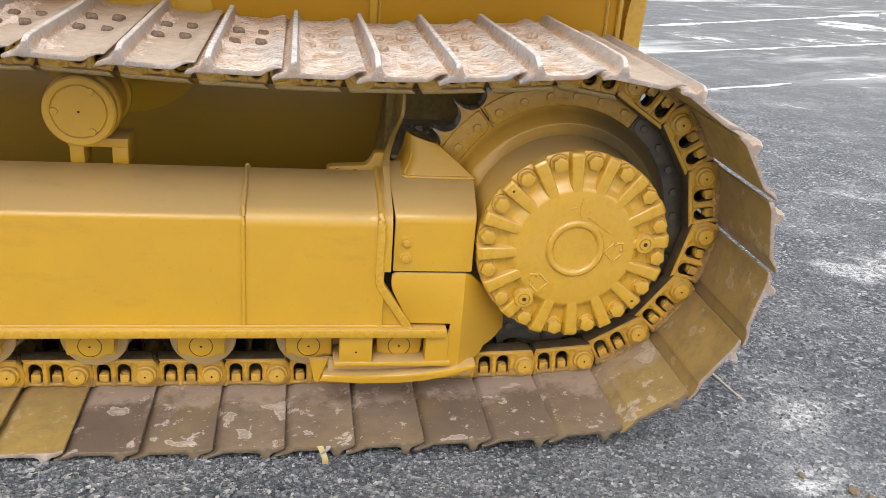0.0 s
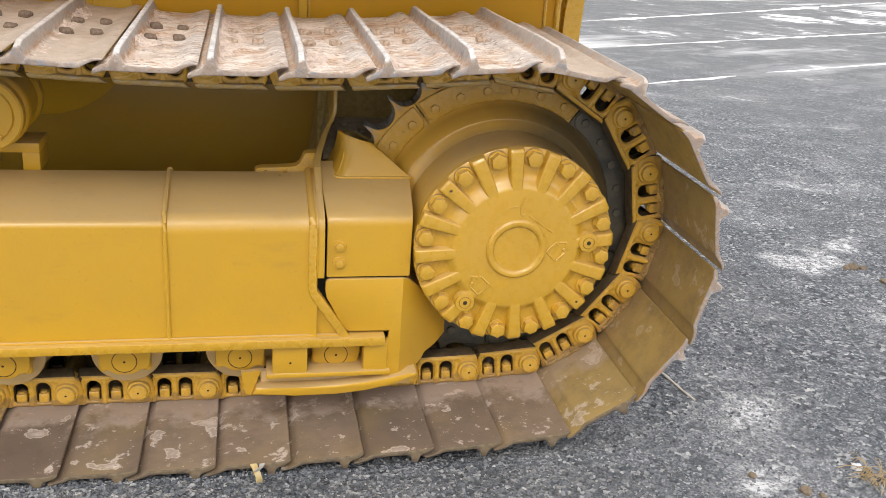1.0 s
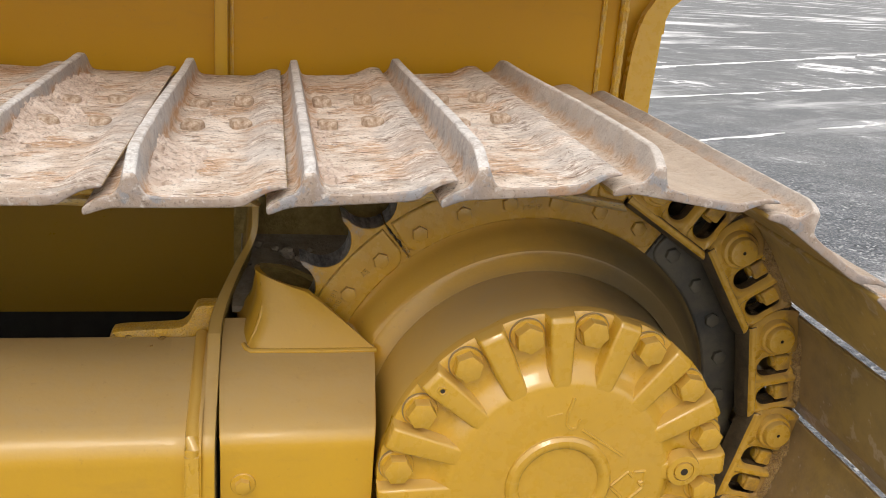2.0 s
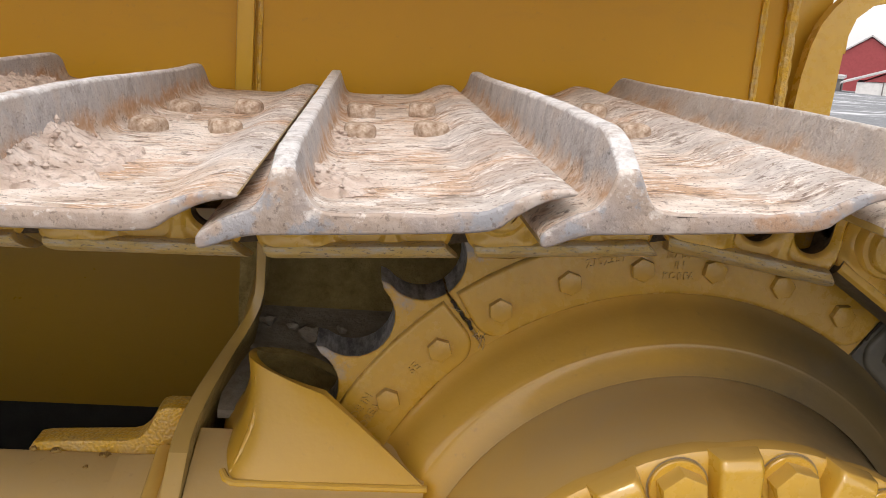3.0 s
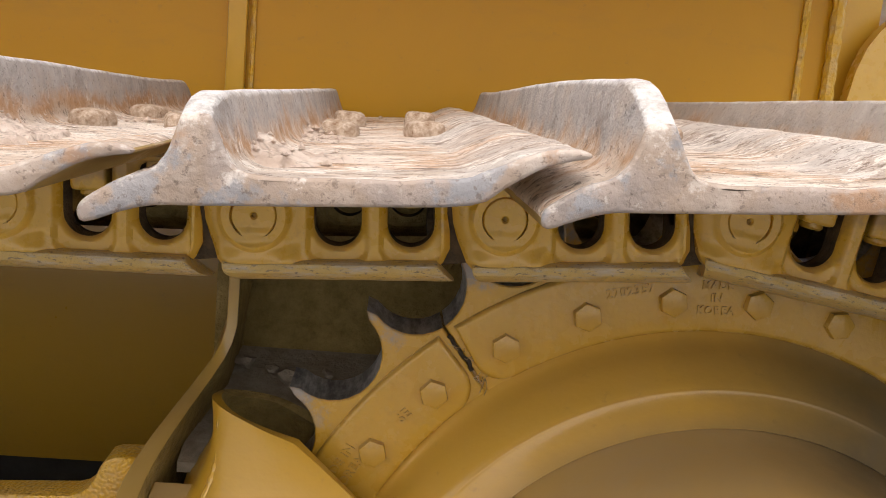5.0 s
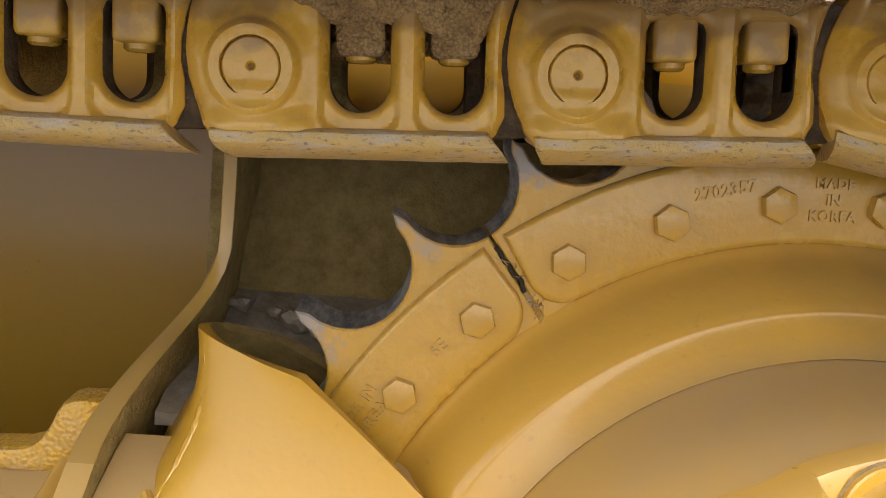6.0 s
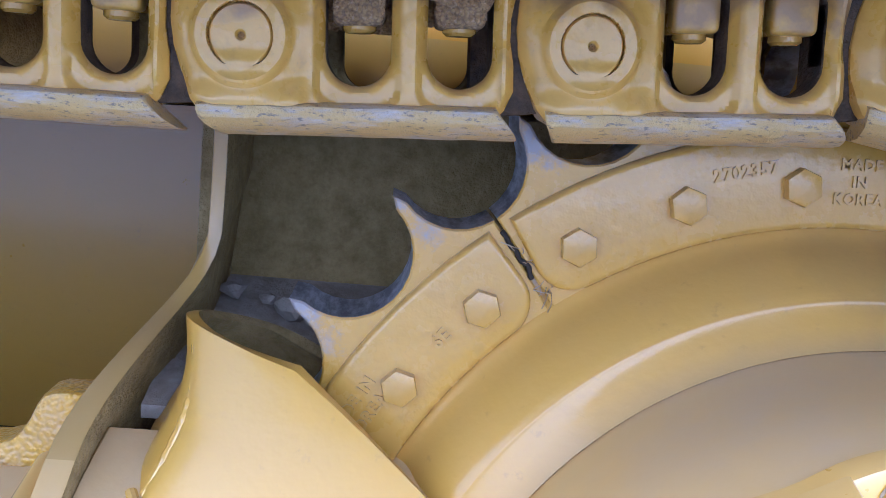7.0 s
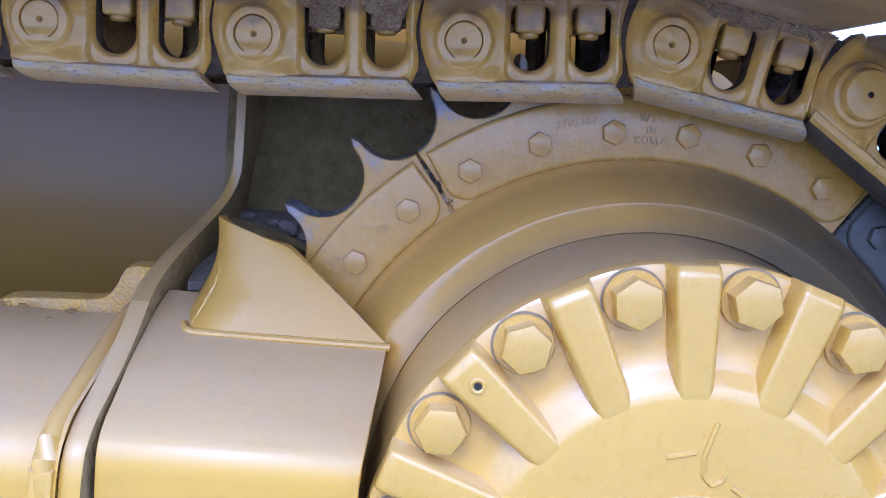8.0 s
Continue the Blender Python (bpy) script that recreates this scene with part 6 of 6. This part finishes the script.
part("block", box(-0.688, -0.588, -0.150, -0.09, 0.292, 0.389, 0.004), PAINT, low_guard)
part("block", box(-0.425, -0.355, -0.146, -0.09, 0.290, 0.389, 0.004), PAINT, low_guard)
part("bar", box(-0.705, -0.345, -0.154, -0.04, 0.285, 0.301, 0.004), PAINT, low_guard)
part("hole", DARK_DOT, None, low_guard, at=pose(-0.637, -0.151, 0.334))
part("skid_strip", prism([(-0.735, 0.257), (-0.70, 0.257), (-0.60, 0.256), (-0.50, 0.258), (-0.42, 0.265), (-0.34, 0.278), (-0.285, 0.291), (-0.264, 0.288), (-0.270, 0.278), (-0.34, 0.251), (-0.42, 0.236), (-0.50, 0.228), (-0.62, 0.227), (-0.745, 0.238)], -0.158, -0.10, xz, bevel=0.005), PAINT, low_guard, "long curved skid strip")
part("recess_plate", box(-0.72, -0.28, -0.118, -0.10, 0.232, 0.292), PAINT_DUSTY, low_guard, "dusty recessed plate")


def flare():
    bm = bmesh.new()
    p = [(-0.776, -0.155, 0.311), (-0.720, -0.125, 0.299), (-0.732, -0.132, 0.268), (-0.750, -0.152, 0.233), (-0.762, -0.160, 0.243)]
    bm.faces.new([bm.verts.new(q) for q in p])
    back = bmesh.ops.extrude_face_region(bm, geom=list(bm.faces))
    for g in back["geom"]:
        if isinstance(g, bmesh.types.BMVert):
            g.co.y += 0.014
    return bm


part("flare", flare(), PAINT, low_guard, "bent-out end tab")

# ---- rollers ----
def bottom_roller(x):
    r = thing("track_roller", "steel track roller under the frame with a yellow end cap", "roller", (x, 0, 0.328), "track rollers")
    prof = [(0.0, -0.036), (0.096, -0.036), (0.100, -0.032), (0.100, -0.020), (0.098, -0.015), (0.097, -0.012), (0.097, 0.06), (0.110, 0.07), (0.116, 0.08), (0.116, 0.17), (0.097, 0.18), (0.097, 0.255), (0.116, 0.265), (0.116, 0.30), (0.0, 0.30)]
    wheel = part("wheel", revolve(prof, 48), [PAINT_DUSTY, ROLLER], r, "dusty roller wheel with a bare steel tread")
    for p in wheel.data.polygons:
        p.material_index = 1 if abs(p.normal.y) < 0.6 and p.center.y > -0.02 else 0
    w = 0.073
    cap = part("end_cap", prism([(-w, 0.048), (w, 0.048), (w - 0.004, -0.012), (w - 0.012, -0.026), (0.040, -0.030), (0.032, -0.038), (0.018, -0.043), (-0.018, -0.043), (-0.032, -0.038), (-0.040, -0.030), (-w + 0.012, -0.026), (-w + 0.004, -0.012)], -0.098, -0.040, xz, bevel=0.006), PAINT, r)
    part("groove", revolve([(0.0325, -0.0975), (0.0328, -0.0985), (0.0348, -0.0985), (0.0351, -0.0975)], 40), HOLE, cap, "thin dark groove")
    part("shaft_end", revolve([(0.0322, -0.095), (0.0315, -0.0995), (0.0, -0.100)], 32), PAINT, cap)
    part("grease_hole", DARK_DOT, None, cap, at=pose(0, -0.1003, 0.0))
    for s in (-1, 1):
        part("cap_bolt", to_mesh("cap_bolt", revolve([(0.0145, 0.006), (0.0145, -0.016), (0.012, -0.021), (0.0, -0.021)], 14), PAINT), None, cap, at=pose(s * 0.058, -0.078, -0.026, -90, 0, 0))


for x in (-0.501, -0.779, -1.099, -1.418, -1.74, -2.06):
    bottom_roller(x)

carrier = thing("carrier_roller", "yellow carrier roller that bears the upper run of the track", "roller", (-1.42, 0, 1.010))
part("wheel", revolve([(0.0, 0.0), (0.072, 0.0), (0.075, 0.004), (0.078, 0.0), (0.094, -0.001), (0.099, 0.004), (0.100, 0.012), (0.100, 0.028), (0.092, 0.034), (0.092, 0.044), (0.101, 0.050), (0.105, 0.058), (0.105, 0.075), (0.096, 0.085), (0.096, 0.20), (0.105, 0.21), (0.105, 0.24), (0.0, 0.24)], 64), PAINT, carrier)
part("grease_hole", DARK_DOT, None, carrier, at=pose(0, -0.001, 0))
for a in (60, 180, 300):
    part("face_bolt", to_mesh("face_bolt", revolve([(0.011, 0.0), (0.010, -0.004), (0.0, -0.005)], 14), PAINT), None, carrier, at=pose(0.066 * math.cos(radians(a)), 0, 0.066 * math.sin(radians(a))))
bracket = thing("roller_bracket", "yellow welded bracket under the carrier roller", "bracket", (-1.395, 0.075, 0.83))
part("top_bar", box(-0.085, 0.085, 0.02, 0.14, 0.052, 0.080, 0.004), PAINT, bracket)
for x0, x1 in ((-0.083, -0.042), (0.036, 0.082)):
    part("post", box(x0, x1, 0.03, 0.13, -0.004, 0.054, 0.003), PAINT, bracket)
part("shaft", revolve([(0.035, 0.14), (0.035, 0.60)], 20), PAINT, carrier)

# ---- machine body ----
body = thing("bulldozer_body", "yellow welded steel hull side above the track, dusty and shaded", "bulldozer")
part("side_panel", box(-2.6, 0.318, 0.62, 0.64, 1.2, 1.9), PAINT_HULL, body)
# same panel lower down, the track's shade put into its darker paint
part("lower_side_panel", box(-2.6, 0.318, 0.62, 0.64, 0.652, 1.2), PAINT_SHADED, body, "olive side panel behind the track, grime and shade in its paint")
part("side_rib", box(-0.583, -0.556, 0.604, 0.621, 1.00, 1.9, 0.003), PAINT, body)
part("side_rib", box(-1.246, -1.222, 0.604, 0.621, 1.00, 1.9, 0.003), PAINT, body)
part("bead", tube(steps((-0.548, 0.617, 1.0), (-0.548, 0.617, 1.9), 60), 0.004, 6, 0.12), WELD, body)
part("bead", tube(steps((0.268, 0.617, 1.0), (0.258, 0.617, 1.75), 60), 0.006, 6, 0.10), WELD, body, "rough weld bead")
part("bead", tube(steps((0.312, 0.612, 1.0), (0.305, 0.612, 1.75), 60), 0.010, 8, 0.10), WELD, body, "broad rough weld bead")
part("rear_web", box(0.318, 0.395, 0.655, 0.675, 0.652, 1.9), PAINT, body)
part("rear_flange", prism([(0.334, 0.70), (0.334, 1.24), (0.338, 1.30), (0.346, 1.35), (0.358, 1.385), (0.375, 1.412), (0.40, 1.438), (0.43, 1.455), (0.48, 1.468), (0.48, 1.430), (0.44, 1.420), (0.415, 1.398), (0.403, 1.36), (0.397, 1.20), (0.397, 0.70)], 0.606, 0.63, xz), PAINT_CLEAN, body, "flange with an arched inner edge")
part("rear_tab", box(0.398, 0.409, 0.61, 0.66, 1.34, 1.385, 0.002), PAINT, body)
part("rear_shelf", box(0.318, 0.80, 0.66, 1.6, 1.497, 1.64, 0.004), PAINT, body)
# out-of-view plate, added only to keep sky light off the hull side
part("fender", box(-2.6, 0.42, 0.16, 0.645, 1.60, 1.64, 0.006), PAINT, body, "unseen plate added over the track to shade the hull")
part("hull_back", box(-2.6, 0.318, 0.64, 2.2, 0.72, 1.88), PAINT_DUSTY, body)
# black sheet added below the hull for the shade under the machine
part("belly_shade", box(-2.6, 0.316, 0.6405, 0.66, 0.11, 0.715), BLACK, body, "black sheet in place of the shade under the hull")
part("round_boss", revolve([(0.30, 0.62), (0.30, 0.612), (0.293, 0.610), (0.0, 0.610)], 64, centre=(-1.40, 0, 1.16)), PAINT, body, "large round plate edge")

# housing behind the sprocket
housing = thing("final_drive_housing", "grimy dark housing wall behind the sprocket with packed dirt", "machine housing")
part("wall", box(-0.535, 0.30, 0.355, 0.375, 0.30, 1.13), GRIME, housing)
part("bead", tube(steps((-0.5035, 0.352, 0.92), (-0.5035, 0.352, 1.13), 40), 0.004, 6, 0.3), GRIME, housing)
part("sill", prism([(0.355, 0.935), (0.26, 0.905), (0.21, 0.885), (0.21, 0.872), (0.355, 0.872)], -0.52, -0.18, yz), SILL, housing, "sloping sill covered with grey dust")


def clod_mesh(seed, r):
    cl = bmesh.new()
    bmesh.ops.create_icosphere(cl, subdivisions=2, radius=r)
    for v in cl.verts:
        v.co *= 1 + 0.6 * noise.noise(v.co / r * 1.3 + Vector((seed * 7, 0, 0)))
        v.co.z *= 0.7
    return cl


for k, (x, y, z, r) in enumerate(((-0.43, 0.285, 0.922, 0.016), (-0.405, 0.27, 0.916, 0.010), (-0.455, 0.30, 0.926, 0.008), (-0.39, 0.30, 0.924, 0.007), (-0.49, 0.31, 0.930, 0.012), (-0.505, 0.26, 0.91, 0.008), (-0.47, 0.25, 0.905, 0.006))):
    clod = tagged(part("dirt_clod", clod_mesh(k, r), SILL), "small grey clod of dirt on the sill", "dirt clod", "clods on the sill")
    clod.location = (x, y, z)
for k, (x, y, r) in enumerate(((-0.70, 0.095, 0.006), (-0.725, 0.098, 0.004), (-0.645, 0.09, 0.006), (-0.66, 0.07, 0.003))):
    clod = tagged(part("dirt_clod", clod_mesh(k + 11, r), DIRT), "crumb of brown dirt on the beam's top", "dirt clod", "crumbs on the beam")
    clod.location = (x, y, 0.833 - (0.09 - y) * 0.2 + r * 0.1)

# torn tape under a shoe
tape = thing("tape_scrap", "torn curled strip of yellow and grey tape under a shoe", "tape", (-0.735, -0.352, 0.118))


def tape_strip(path, w):
    bm = bmesh.new()
    prev = None
    for i, c in enumerate(path):
        c = Vector(c)
        k = w * (0.9 + 0.2 * noise.noise(Vector((i * 0.7, w * 90, 0))))
        cur = [bm.verts.new(c + Vector((-k, -0.002, 0.0015))), bm.verts.new(c + Vector((k, 0.005, -0.0015)))]
        if prev:
            bm.faces.new((prev[0], prev[1], cur[1], cur[0]))
        prev = cur
    return bm


for path, w, m, note in (([(-0.010 + 0.016 * math.sin(t * 2.6), -0.010 - 0.016 * math.sin(t * 3.1), 0.026 - 0.075 * t) for t in [k / 14 for k in range(15)]], 0.0095, TAPE, ""),
                         ([(0.002 + 0.012 * math.cos(t * 4.4), -0.016 - 0.010 * math.sin(t * 4.4), 0.030 - 0.042 * t) for t in [k / 14 for k in range(15)]], 0.0075, TAPE_GREY, "grey backing of the tape")):
    strip = part("strip", tape_strip(path, w), m, tape, note)
    strip.modifiers.new("thick", 'SOLIDIFY').thickness = 0.0012

# dry grass, clods and a stick on the gravel
tuft = thing("grass_tuft", "tuft of dry curled straw-coloured grass in old snow", "grass tuft", (1.07, -0.53, ground_z(1.07, -0.53)))
blades = random.Random(21)
for k in range(34):
    a, reach, high = blades.uniform(0, 6.283), blades.uniform(0.03, 0.10), blades.uniform(0.012, 0.05)
    foot = Vector((blades.gauss(0, 0.022), blades.gauss(0, 0.022), -0.002))
    bend = blades.uniform(-1.0, 1.0)
    line = [foot + Vector((reach * t * math.cos(a + bend * t), reach * t * math.sin(a + bend * t), high * math.sin(2.7 * t))) for t in [q / 6 for q in range(7)]]
    part("blade", tube(line, blades.uniform(0.0008, 0.0016), 5), STRAW, tuft)
for k, (x, y, r) in enumerate(((1.055, -0.48, 0.017), (1.13, -0.555, 0.014))):
    lump = tagged(part("snow_lump", clod_mesh(k + 31, r), SNOW), "small rounded lump of old snow in the grass", "snow", "snow lumps by the grass tuft")
    lump.location = (x, y, ground_z(x, y) + r * 0.15)
for k, (x, y, r) in enumerate(((2.15, 1.13, 0.030), (2.11, 1.12, 0.018), (2.20, 1.12, 0.020), (2.20, 0.94, 0.026), (0.70, -0.485, 0.014), (0.82, -0.575, 0.020), (0.86, -0.60, 0.012))):
    clod = tagged(part("soil_clod", clod_mesh(k + 51, r), SOIL), "brown clod of soil lying in the snow", "soil clod", "clods in the yard")
    clod.location = (x, y, ground_z(x, y) + r * 0.1)
stick = tagged(part("stick", tube([(0.685 + 0.045 * t, 0.185 - 0.235 * t + 0.006 * math.sin(7 * t), ground_z(0.7, 0.1) + 0.006) for t in [q / 12 for q in range(13)]], 0.0042, 7, 0.15), STRAW_PALE), "pale dry stick lying on the gravel", "stick")

# ---- far buildings ----
AZ = radians(30)
ACROSS, AHEAD = Vector((math.cos(AZ), -math.sin(AZ), 0)), Vector((math.sin(AZ), math.cos(AZ), 0))
EYE0 = Vector((-0.4, -1.1, 0))


def far_prism(loop, near, far):
    bm = bmesh.new()
    vs = [bm.verts.new(EYE0 + ACROSS * u + AHEAD * near + Vector((0, 0, z))) for u, z in loop]
    bm.faces.new(vs)
    back = bmesh.ops.extrude_face_region(bm, geom=list(bm.faces))
    for g in back["geom"]:
        if isinstance(g, bmesh.types.BMVert):
            g.co += AHEAD * (far - near)
    return bm


shed = thing("white_shed", "low white shed with a red gable and grey sheet roof", "shed")
part("wall", far_prism([(-3.3, -5.2), (8.8, -5.2), (8.8, -1.5), (-3.3, -2.2)], 150, 164), WALL_WHITE, shed)
part("gable", far_prism([(-2.4, -2.1), (8.2, -1.4), (2.7, 0.35)], 149.8, 164), WALL_RED, shed, "red clad gable")
part("roof", far_prism([(-5.6, -2.45), (2.6, 0.62), (9.4, -1.25), (9.4, -1.5), (2.7, 0.38), (-5.6, -2.7)], 149.2, 165), ROOF_GREY, shed, "grey sheet roof")
for u in (0.2, 4.1, 7.6):
    part("post", far_prism([(u, -5.2), (u + 0.18, -5.2), (u + 0.18, -1.9), (u, -1.9)], 149.6, 149.8), WALL_BROWN, shed)
barn = thing("red_barn", "large red clad barn beyond the shed", "barn")
part("wall", far_prism([(-8.2, -6.5), (3.0, -6.5), (3.0, 1.4), (-3.0, 5.1), (-8.2, 1.5)], 190, 230), WALL_RED, barn)
part("roof", far_prism([(-8.5, 1.35), (-3.0, 5.25), (3.4, 1.25), (3.4, 1.55), (-3.0, 5.55), (-8.5, 1.65)], 189.5, 231), ROOF_GREY, barn)
low = thing("grey_outbuilding", "long low weathered grey outbuilding", "outbuilding")
part("wall", far_prism([(-26, -5.2), (-5.8, -4.9), (-5.8, -2.2), (-26, -2.6)], 160, 170), WALL_BROWN, low)
part("roof", far_prism([(-26.5, -2.6), (-5.5, -2.2), (-5.5, -1.7), (-26.5, -2.0)], 159.5, 171), ROOF_GREY, low)
